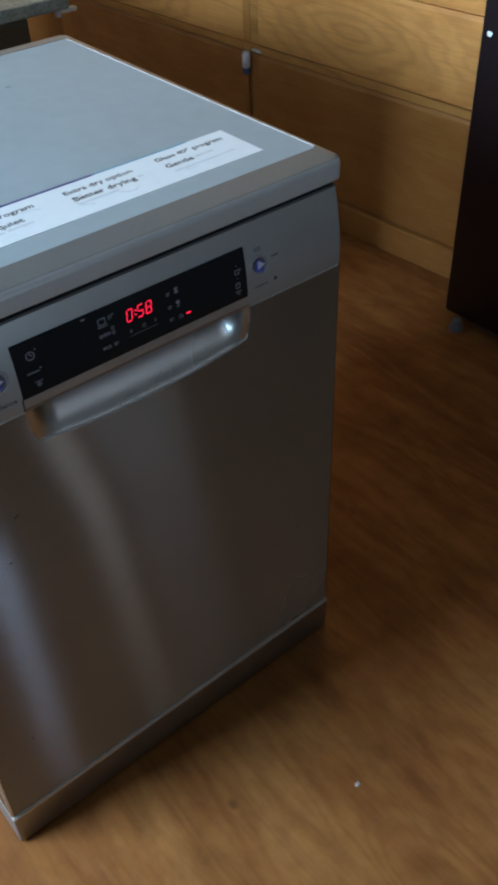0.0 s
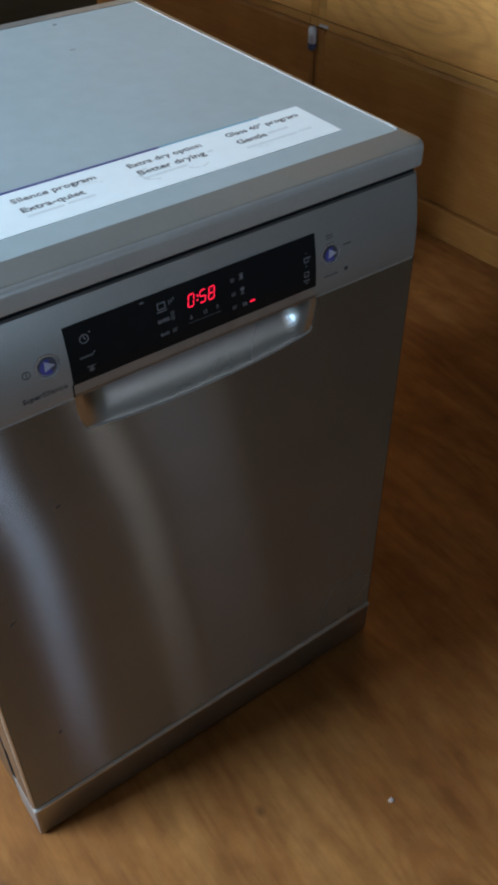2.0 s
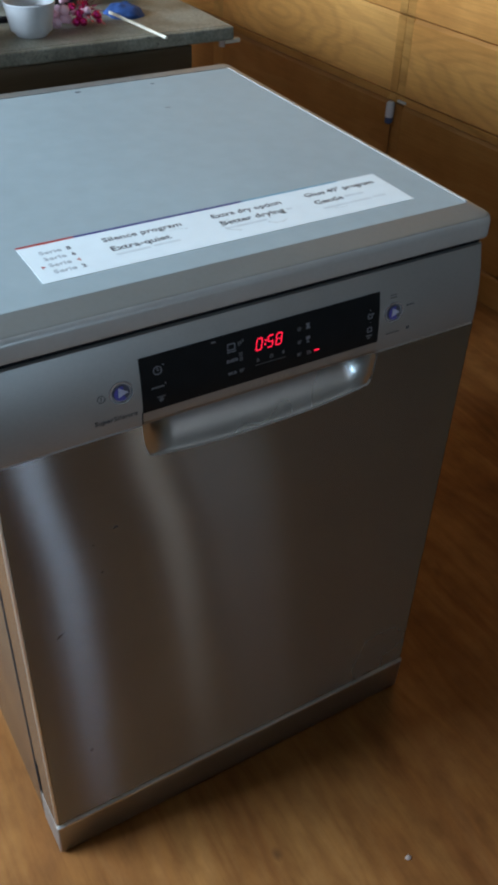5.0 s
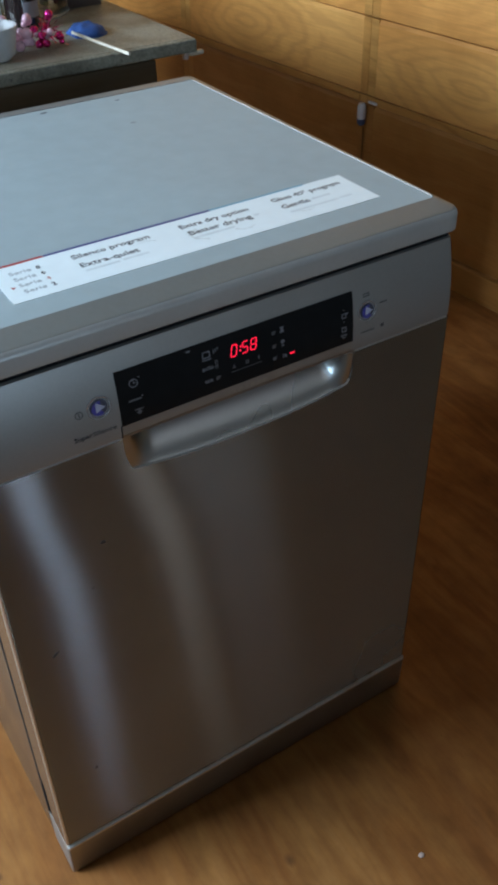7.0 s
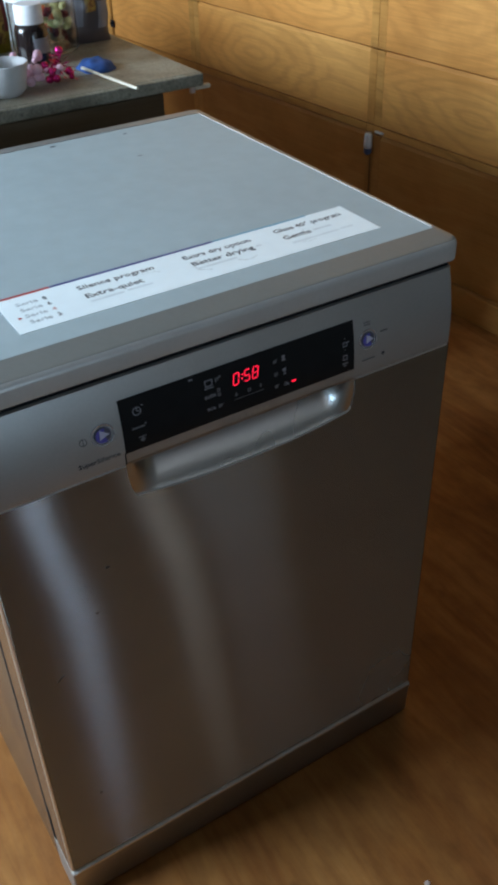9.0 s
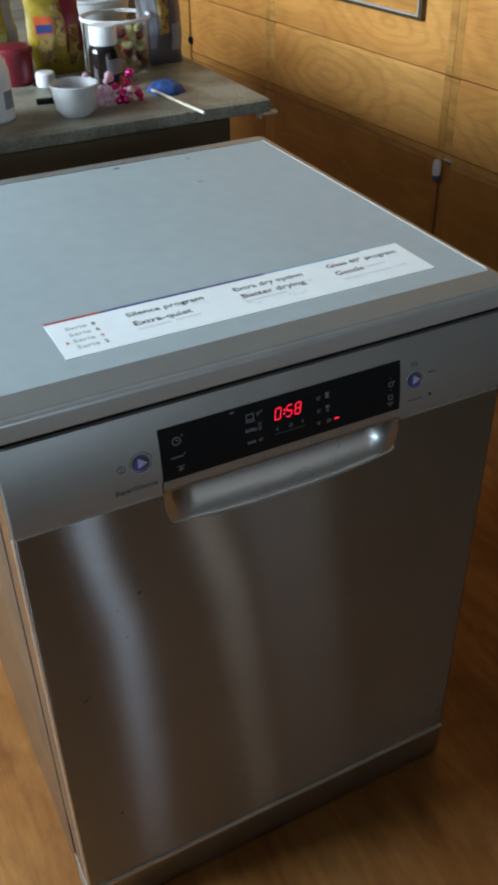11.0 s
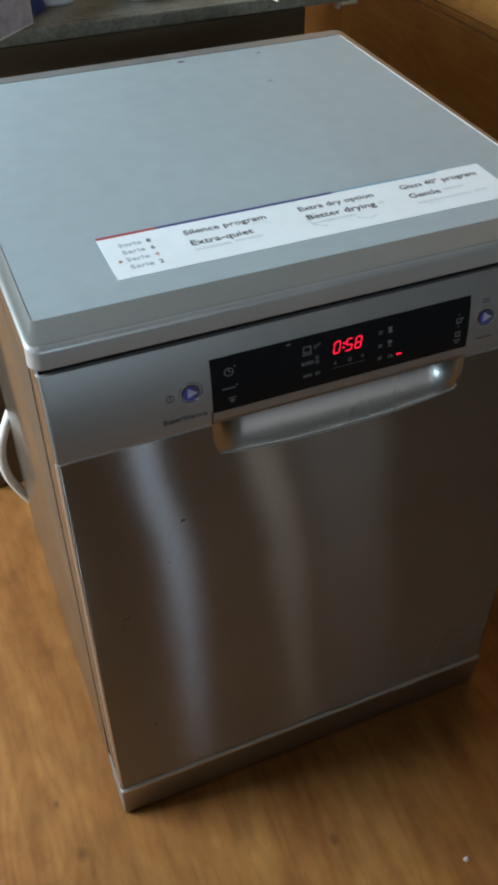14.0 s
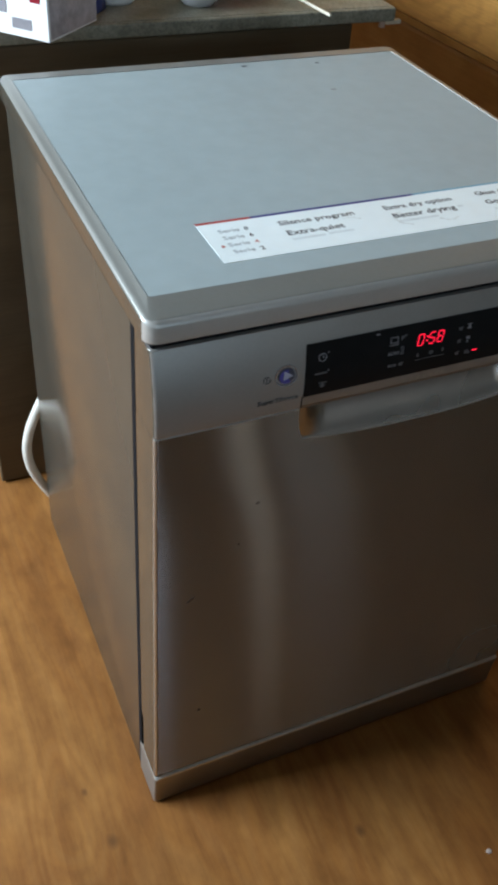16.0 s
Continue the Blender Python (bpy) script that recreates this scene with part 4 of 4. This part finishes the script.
part("carcass", box(-0.062, 0.608, 0.777, 2.30, 0.004, 0.851, 0.003), CABINET_WOOD, counter)
part("front_panel", box(-0.065, 0.612, 0.757, 0.776, 0.004, 0.8505, 0.003), CABINET_WOOD, counter)
worktop = thing("stone_worktop", (0, 0, 0), "worn grey granite worktop slab on the dark cabinet", "worktop")
part("slab", box(-0.12, 0.690, 0.764, 2.34, 0.852, 0.8735, 0.0015), STONE, worktop)
part("front_edge", box(-0.12, 0.690, 0.752, 0.764, 0.852, 0.8735, 0.0030, 3), STONE, worktop, "rubbed front edge")
CT = 0.8735
bracket = thing("corner_bracket", (0, 0, 0), "small pale bracket under the corner of the stone worktop", "bracket")
part("plate", box(0.676, 0.706, 0.757, 0.767, 0.8450, 0.8525, 0.002), STICK, bracket)
smooth(part("screw", lathe([(0, 0), (0.0055, 0), (0.0055, 0.011), (0, 0.011)], 14, centre=(0.671, 0.762, 0.841)), CRUMB, bracket))


def crumpled(x0, x1, y, z0, z1, bulge, seed, lean=0.0, nx=12, nz=14):
    """A filled packet: two pillowed sheets joined round the edges, with creases."""
    bm = bmesh.new()
    grids = []
    for side in (-1, 1):
        grid = []
        for j in range(nz + 1):
            row = []
            for i in range(nx + 1):
                u, v = i / nx, j / nz
                swell = (math.sin(math.pi * u) * math.sin(math.pi * v)) ** 0.5
                crease = noise.noise(Vector((u * 5 + seed, v * 6, side * 2.0))) * 0.25 + 1
                px = x0 + (x1 - x0) * u + 0.006 * noise.noise(Vector((v * 4, seed, u)))
                row.append(bm.verts.new((px, y + side * bulge * swell * crease + lean * v, z0 + (z1 - z0) * v)))
            grid.append(row)
        grids.append(grid)
        for j in range(nz):
            for i in range(nx):
                bm.faces.new((grid[j][i], grid[j][i + 1], grid[j + 1][i + 1], grid[j + 1][i]))
    bmesh.ops.remove_doubles(bm, verts=bm.verts, dist=0.0004)
    return bm


def print_sheet(w, height, bulge, seed, lean, u0, u1, v0, v1, n=8):
    """A printed field that follows a packet's pillowed front."""
    bm = bmesh.new()
    grid = []
    for j in range(n + 1):
        row = []
        for i in range(n + 1):
            u, v = u0 + (u1 - u0) * i / n, v0 + (v1 - v0) * j / n
            swell = (math.sin(math.pi * u) * math.sin(math.pi * v)) ** 0.5
            crease = noise.noise(Vector((u * 5 + seed, v * 6, -2.0))) * 0.25 + 1
            px = -w + 2 * w * u + 0.006 * noise.noise(Vector((v * 4, seed, u)))
            row.append(bm.verts.new((px, -bulge * swell * crease + lean * v - 0.0012, height * v)))
        grid.append(row)
    for a, b in zip(grid, grid[1:]):
        for i in range(n):
            bm.faces.new((a[i], a[i + 1], b[i + 1], b[i]))
    return bm


def packet(name, span, y, height, bulge, material, marks, label, category, seed, lean=0.02):
    ob = thing(name, ((span[0] + span[1]) / 2, y, CT), label, category)
    w = (span[1] - span[0]) / 2
    smooth(part("pouch", crumpled(-w, w, 0, 0.0, height, bulge, seed, lean), material, ob), 60)
    for k, (u0, u1, v0, v1, tone) in enumerate(marks):
        sheet = print_sheet(w, height, bulge, seed, lean, u0, u1, v0, v1)
        for vertex in sheet.verts:
            vertex.co.y -= 0.0003 * k
        smooth(part("printed_patch", sheet, tone, ob), 60)
    return ob


# things on the stone worktop
tub = thing("plastic_tub", (0.362, 0.835, CT), "small milky white plastic tub on the stone worktop", "tub")
smooth(part("wall", lathe([(0, 0.002), (0.026, 0.002), (0.033, 0.009), (0.0385, 0.040), (0.0405, 0.047), (0.0412, 0.050), (0.0400, 0.0512), (0.0380, 0.049), (0.0355, 0.038), (0.0310, 0.011), (0, 0.006)], 40), MILKY, tub))
part("base", lathe([(0, 0), (0.024, 0), (0.024, 0.004), (0, 0.004)], 30), MILKY, tub)

cap = thing("jar_lid", (0.372, 1.045, CT), "small white plastic jar lid lying on the worktop", "lid")
smooth(part("shell", lathe([(0, 0), (0.017, 0), (0.018, 0.004), (0.018, 0.022), (0.015, 0.025), (0, 0.026)], 28), WHITE_PLASTIC, cap))

bottle = thing("medicine_bottle", (0.476, 1.0, CT), "dark brown bottle with a white screw cap and pale label", "bottle")
smooth(part("glass", lathe([(0, 0), (0.027, 0), (0.030, 0.004), (0.030, 0.058), (0.026, 0.068), (0.022, 0.072), (0.022, 0.078), (0, 0.078)], 32), DARK_GLASS, bottle))
cap_bm = bmesh.new()
lathe([(0, 0.070), (0.0245, 0.070), (0.0252, 0.073), (0.0252, 0.098), (0.0235, 0.102), (0, 0.103)], 40, cap_bm)
smooth(part("cap", cap_bm, WHITE_PLASTIC, bottle, "white ribbed screw cap"))
label_bm = bmesh.new()
lower, upper = [], []
for i in range(13):
    a = radians(255 + 70 * i / 12)
    lower.append(label_bm.verts.new((0.0306 * math.cos(a), 0.0306 * math.sin(a), 0.022)))
    upper.append(label_bm.verts.new((0.0306 * math.cos(a), 0.0306 * math.sin(a), 0.048)))
for i in range(12):
    label_bm.faces.new((lower[i], lower[i + 1], upper[i + 1], upper[i]))
smooth(part("label", label_bm, GREY_PRINT, bottle, "pale paper label"))


def bead_cluster(name, place, count, spread, seed, label, materials, radius):
    """A small heap of beads on a thread, each bead its own mesh."""
    rng = random.Random(seed)
    ob = thing(name, place, label, "beads")
    for k in range(count):
        r = radius * rng.uniform(0.6, 1.15)
        p = Vector((rng.uniform(-1, 1) * spread[0], rng.uniform(-1, 1) * spread[1], r + abs(rng.gauss(0, 0.5)) * spread[2]))
        bm = bmesh.new()
        bmesh.ops.create_icosphere(bm, subdivisions=2, radius=r, matrix=Matrix.Translation(p))
        smooth(part("bead", bm, materials[k % len(materials)], ob))
    return ob


bead_cluster("bead_string", (0.416, 0.868, CT), 18, (0.028, 0.024, 0.042), 3, "pale pink bead string heaped beside the tub", [PALE_PINK], 0.0080)
tinsel = bead_cluster("tinsel_bow", (0.463, 0.862, CT), 20, (0.022, 0.020, 0.040), 8, "glittering pink foil bow lying on the worktop", [PINK, PINK, PALE_PINK, PINK], 0.0068)
rng = random.Random(5)
for k in range(44):
    bm = bmesh.new()
    a, tilt, reach = rng.uniform(0, 6.28), rng.uniform(-0.2, 1.3), rng.uniform(0.016, 0.040)
    way = Vector((math.cos(a) * math.cos(tilt), math.sin(a) * math.cos(tilt), math.sin(tilt)))
    side = way.cross(Vector((0.2, 0.1, 1))).normalized() * 0.0022
    start = Vector((0, 0, 0.020))
    last = None
    for i in range(7):
        p = start + way * reach * i / 6 + Vector((0, 0, -0.010 * (i / 6) ** 2))
        pair = (bm.verts.new(p + side * math.cos(i * 1.1)), bm.verts.new(p - side * math.cos(i * 1.1) + Vector((0, 0, 0.0015 * math.sin(i * 1.1)))))
        if last:
            bm.faces.new((last[0], last[1], pair[1], pair[0]))
        last = pair
    part("ribbon", bm, PINK, tinsel)

# folded blue cloth
cloth_bm = bmesh.new()
rows = []
for j in range(15):
    row = []
    for i in range(19):
        u, v = i / 18 - 0.5, j / 14 - 0.5
        rr = math.sqrt((u * 2) ** 2 + (v * 2) ** 2)
        edge = max(0.0, 1 - rr ** 3)
        z = 0.014 * edge ** 0.6 * (1 + 0.5 * noise.noise(Vector((u * 6, v * 6, 1)))) + 0.0012
        wob = 1 + 0.10 * noise.noise(Vector((u * 3, v * 3, 7)))
        row.append(cloth_bm.verts.new((u * 0.066 * wob * (1 - 0.5 * (v * 2) ** 2 * 0.5), v * 0.080 * wob * (1 - 0.25 * (u * 2) ** 2), z)))
    rows.append(row)
for a, b in zip(rows, rows[1:]):
    for i in range(18):
        cloth_bm.faces.new((a[i], a[i + 1], b[i + 1], b[i]))
cloth = smooth(part("cloth", cloth_bm, BLUE_CLOTH), 70)
cloth.location = (0.552, 0.900, CT)
solid = cloth.modifiers.new("thickness", "SOLIDIFY")
solid.thickness = 0.002
tagged(cloth, "small folded blue cloth on the stone worktop", "cloth")

stick_bm = tube([Vector((0.519, 0.885, CT + 0.0085)).lerp(Vector((0.547, 0.722, CT + 0.0035)), i / 8) for i in range(9)], 0.0026, 10)
tagged(smooth(part("wooden_skewer", stick_bm, STICK)), "pale wooden stick overhanging the worktop's edge", "stick")

white_bottle = thing("white_bottle", (0.232, 0.870, CT), "tall white plastic bottle with a faded label", "bottle")
smooth(part("shell", lathe([(0, 0), (0.030, 0), (0.034, 0.004), (0.034, 0.078), (0.030, 0.094), (0.020, 0.104), (0.016, 0.106), (0.016, 0.112), (0, 0.112)], 32), WHITE_PLASTIC, white_bottle))
smooth(part("cap", lathe([(0, 0.110), (0.018, 0.110), (0.0185, 0.113), (0.0185, 0.132), (0.016, 0.135), (0, 0.136)], 28), WHITE_PLASTIC, white_bottle, "white screw cap"))
label_bm = bmesh.new()
lower, upper = [], []
for i in range(9):
    a = radians(292 + 40 * i / 8)
    lower.append(label_bm.verts.new((0.0346 * math.cos(a), 0.0346 * math.sin(a), 0.022)))
    upper.append(label_bm.verts.new((0.0346 * math.cos(a), 0.0346 * math.sin(a), 0.050)))
for i in range(8):
    label_bm.faces.new((lower[i], lower[i + 1], upper[i + 1], upper[i]))
smooth(part("label", label_bm, GREY_PRINT, white_bottle, "grey faded label"))

pot = thing("red_pot", (0.328, 1.09, CT), "red plastic pot with a red lid", "pot")
smooth(part("pot_wall", lathe([(0, 0), (0.030, 0), (0.033, 0.005), (0.036, 0.056), (0.033, 0.056), (0.030, 0.006), (0, 0.004)], 32), DARK_RED, pot))
smooth(part("lid", lathe([(0, 0.055), (0.038, 0.055), (0.038, 0.062), (0.034, 0.066), (0, 0.067)], 32), DARK_RED, pot, "red lid"))

clip_bm = box(-0.017, 0.017, -0.006, 0.006, 0, 0.009, 0.002)
clip = part("peg", clip_bm, GAP)
clip.matrix_world = pose(0.336, 0.925, CT, 0, 0, -8)
tagged(clip, "small black plastic clip lying on the worktop", "clip")

packet("snack_packet", (0.372, 0.475), 1.12, 0.175, 0.022, YELLOW,
       [(0.62, 0.97, 0.22, 0.98, DARK_RED), (0.10, 0.40, 0.42, 0.60, ORANGE), (0.12, 0.38, 0.44, 0.52, BLUE_PLASTIC), (0.14, 0.40, 0.14, 0.38, BROWN), (0.44, 0.60, 0.30, 0.72, BROWN), (0.66, 0.88, 0.10, 0.50, BROWN), (0.1, 0.55, 0.78, 0.93, BLUE_PLASTIC), (0.50, 0.60, 0.76, 0.90, CARD)],
       "upright yellow and red snack packet", "packet", 1.3)
packet("biscuit_packet", (0.228, 0.362), 1.17, 0.185, 0.022, YELLOW, [(0.10, 0.66, 0.52, 0.95, BROWN), (0.15, 0.80, 0.22, 0.40, OLIVE), (0.20, 0.50, 0.62, 0.80, DARK_RED), (0.84, 0.96, 0.20, 0.95, GREY_PRINT)],
       "yellow biscuit packet with brown print", "packet", 4.1)
packet("silver_pouch", (0.580, 0.672), 1.09, 0.165, 0.020, SILVER_FILM, [(0.08, 0.36, 0.20, 0.80, GREY_PRINT), (0.40, 0.66, 0.35, 0.92, BROWN), (0.70, 0.93, 0.16, 0.45, GREY_PRINT)],
       "crumpled silver pouch standing upright", "pouch", 9.2)

jar = thing("sweet_jar", (0.532, 1.085, CT), "clear plastic jar of wrapped sweets with a white rim", "jar")
smooth(part("jar_wall", lathe([(0, 0.001), (0.058, 0.001), (0.063, 0.006), (0.063, 0.092), (0.066, 0.095), (0.0655, 0.0965), (0.0615, 0.094), (0.0605, 0.008), (0, 0.004)], 44), CLEAR, jar))
smooth(part("jar_rim", lathe([(0.0625, 0.094), (0.0675, 0.094), (0.0680, 0.098), (0.0650, 0.1005), (0.0620, 0.098), (0.0625, 0.094)], 44), WHITE_PLASTIC, jar, "bright white rim"))
rng = random.Random(11)
for k in range(46):
    a, r = rng.uniform(0, 6.28), 0.050 * math.sqrt(rng.random())
    bm = bmesh.new()
    bmesh.ops.create_icosphere(bm, subdivisions=1, radius=0.0105)
    bm.transform(Matrix.Translation((r * math.cos(a), r * math.sin(a), 0.016 + 0.070 * (k / 46))) @ pose(0, 0, 0, rng.uniform(0, 180), rng.uniform(0, 180), rng.uniform(0, 180)) @ Matrix.Diagonal((1.25, 0.8, 0.75, 1)))
    smooth(part("sweet", bm, (OLIVE, PALE_WRAP, OLIVE, DARK_RED, PALE_WRAP, ORANGE, OLIVE)[k % 7], jar), 50)
bowl = thing("white_bowl", (0.545, 1.24, CT), "white plastic bowl standing behind the jar", "bowl")
smooth(part("shell", lathe([(0, 0), (0.045, 0), (0.050, 0.006), (0.070, 0.105), (0.074, 0.108), (0.074, 0.112), (0.068, 0.112), (0.046, 0.010), (0, 0.006)], 44), WHITE_PLASTIC, bowl))

# printed carton and a clear bag of navy film beside it
carton = thing("carton", (0.0186, 0.7343, CT), "white printed cardboard carton overhanging the worktop's edge", "box", turn=-47)
part("shell", box(-0.105, 0.080, 0.012, 0.140, 0.0005, 0.078, 0.0015), CARD, carton)
for x0, x1, z0, z1, tone in ((0.020, 0.052, 0.012, 0.026, GREY_PRINT), (-0.02, 0.012, 0.030, 0.055, GREY_PRINT), (0.052, 0.068, 0.050, 0.062, CRIMSON), (-0.07, -0.03, 0.02, 0.03, GREY_PRINT)):
    part("printed_patch", box(x0, x1, 0.0112, 0.0124, z0, z1), tone, carton)
part("side_print", box(0.0796, 0.0806, 0.016, 0.137, 0.004, 0.075), LAVENDER, carton, "mottled lavender-grey side print")
bag = thing("plastic_bag", (0.196, 0.822, CT), "crumpled clear plastic bag with a navy edge", "bag", turn=52)
smooth(part("bag_film", crumpled(-0.010, 0.040, 0.022, 0.0, 0.075, 0.016, 6.6, 0.01), SILVER_FILM, bag), 60)
smooth(part("navy_edge", crumpled(-0.026, 0.012, -0.004, 0.001, 0.070, 0.008, 2.2, 0.01, 8, 8), BLUE_PLASTIC, bag, "navy blue film"), 60)

# ---- refrigerator ----
fridge = thing("refrigerator", (0, 0, 0), "dark maroon refrigerator with torn stickers, standing in the niche", "refrigerator")
smooth(part("cabinet", box(1.535, 2.08, -0.14, 0.505, 0.028, 1.55, 0.008, 3), FRIDGE, fridge))
smooth(part("door", box(1.490, 1.531, -0.14, 0.508, 0.030, 1.05, 0.008, 3), FRIDGE, fridge))
smooth(part("freezer_door", box(1.490, 1.531, -0.14, 0.508, 1.056, 1.55, 0.008, 3), FRIDGE, fridge))
part("base_rail", box(1.515, 1.60, 0.10, 0.438, 0.004, 0.024, 0.004), FOOT, fridge, "dark base rail")
for fx in (1.478, 1.99):
    for fy in (-0.06, 0.455):
        smooth(part("foot", lathe([(0, 0), (0.016, 0), (0.018, 0.004), (0.016, 0.014), (0.010, 0.03), (0, 0.03)], 20, centre=(fx, fy, 0)), FOOT, fridge, "grey levelling foot"))


def torn_sticker(y, z, size, shape, material, proud=0.0):
    """A flat sticker on the door; shape is its torn outline, in units of size."""
    bm = bmesh.new()
    front = [bm.verts.new((1.4892 - proud, y + a * size, z + b * size)) for a, b in shape]
    rear = [bm.verts.new((1.4902, v.co.y, v.co.z)) for v in front]
    bm.faces.new(front)
    for i in range(len(front)):
        bm.faces.new((front[i], front[i - 1], rear[i - 1], rear[i]))
    return part("sticker", bm, material, fridge, "torn white sticker")


SHIELD = [(-1.0, 0.75), (-0.35, 1.0), (0.3, 0.7), (1.0, 0.85), (0.95, 0.1), (0.62, -0.35), (0.60, -1.2), (0.1, -1.3), (0.0, -1.05), (-0.35, -1.25), (-0.40, -0.5), (-0.85, -0.2)]
SCRAP = [(-1, 0.4), (-0.3, 0.8), (0.6, 0.7), (1, 0.1), (0.7, -0.6), (0, -0.8), (-0.7, -0.5)]
torn_sticker(0.405, 0.572, 0.024, SHIELD, PAPER)
torn_sticker(0.405, 0.575, 0.012, SCRAP, CYAN_PRINT, 0.0004)
torn_sticker(0.396, 0.552, 0.006, SCRAP, CYAN_PRINT, 0.0004)
torn_sticker(0.402, 0.722, 0.023, SCRAP, PAPER)
torn_sticker(0.484, 0.698, 0.007, SCRAP, PAPER)

# ---- small things on the floor ----
crumb_bm = bmesh.new()
bmesh.ops.create_icosphere(crumb_bm, subdivisions=2, radius=0.0037)
for v in crumb_bm.verts:
    v.co *= 1 + 0.35 * noise.noise(v.co * 300)
    v.co.x *= 1.35
    v.co.z = v.co.z * 0.30 + 0.0012
crumb = smooth(part("crumb", crumb_bm, CRUMB), 50)
crumb.location = (0.432, -0.249, 0)
tagged(crumb, "small pale crumb lying on the vinyl floor", "crumb")
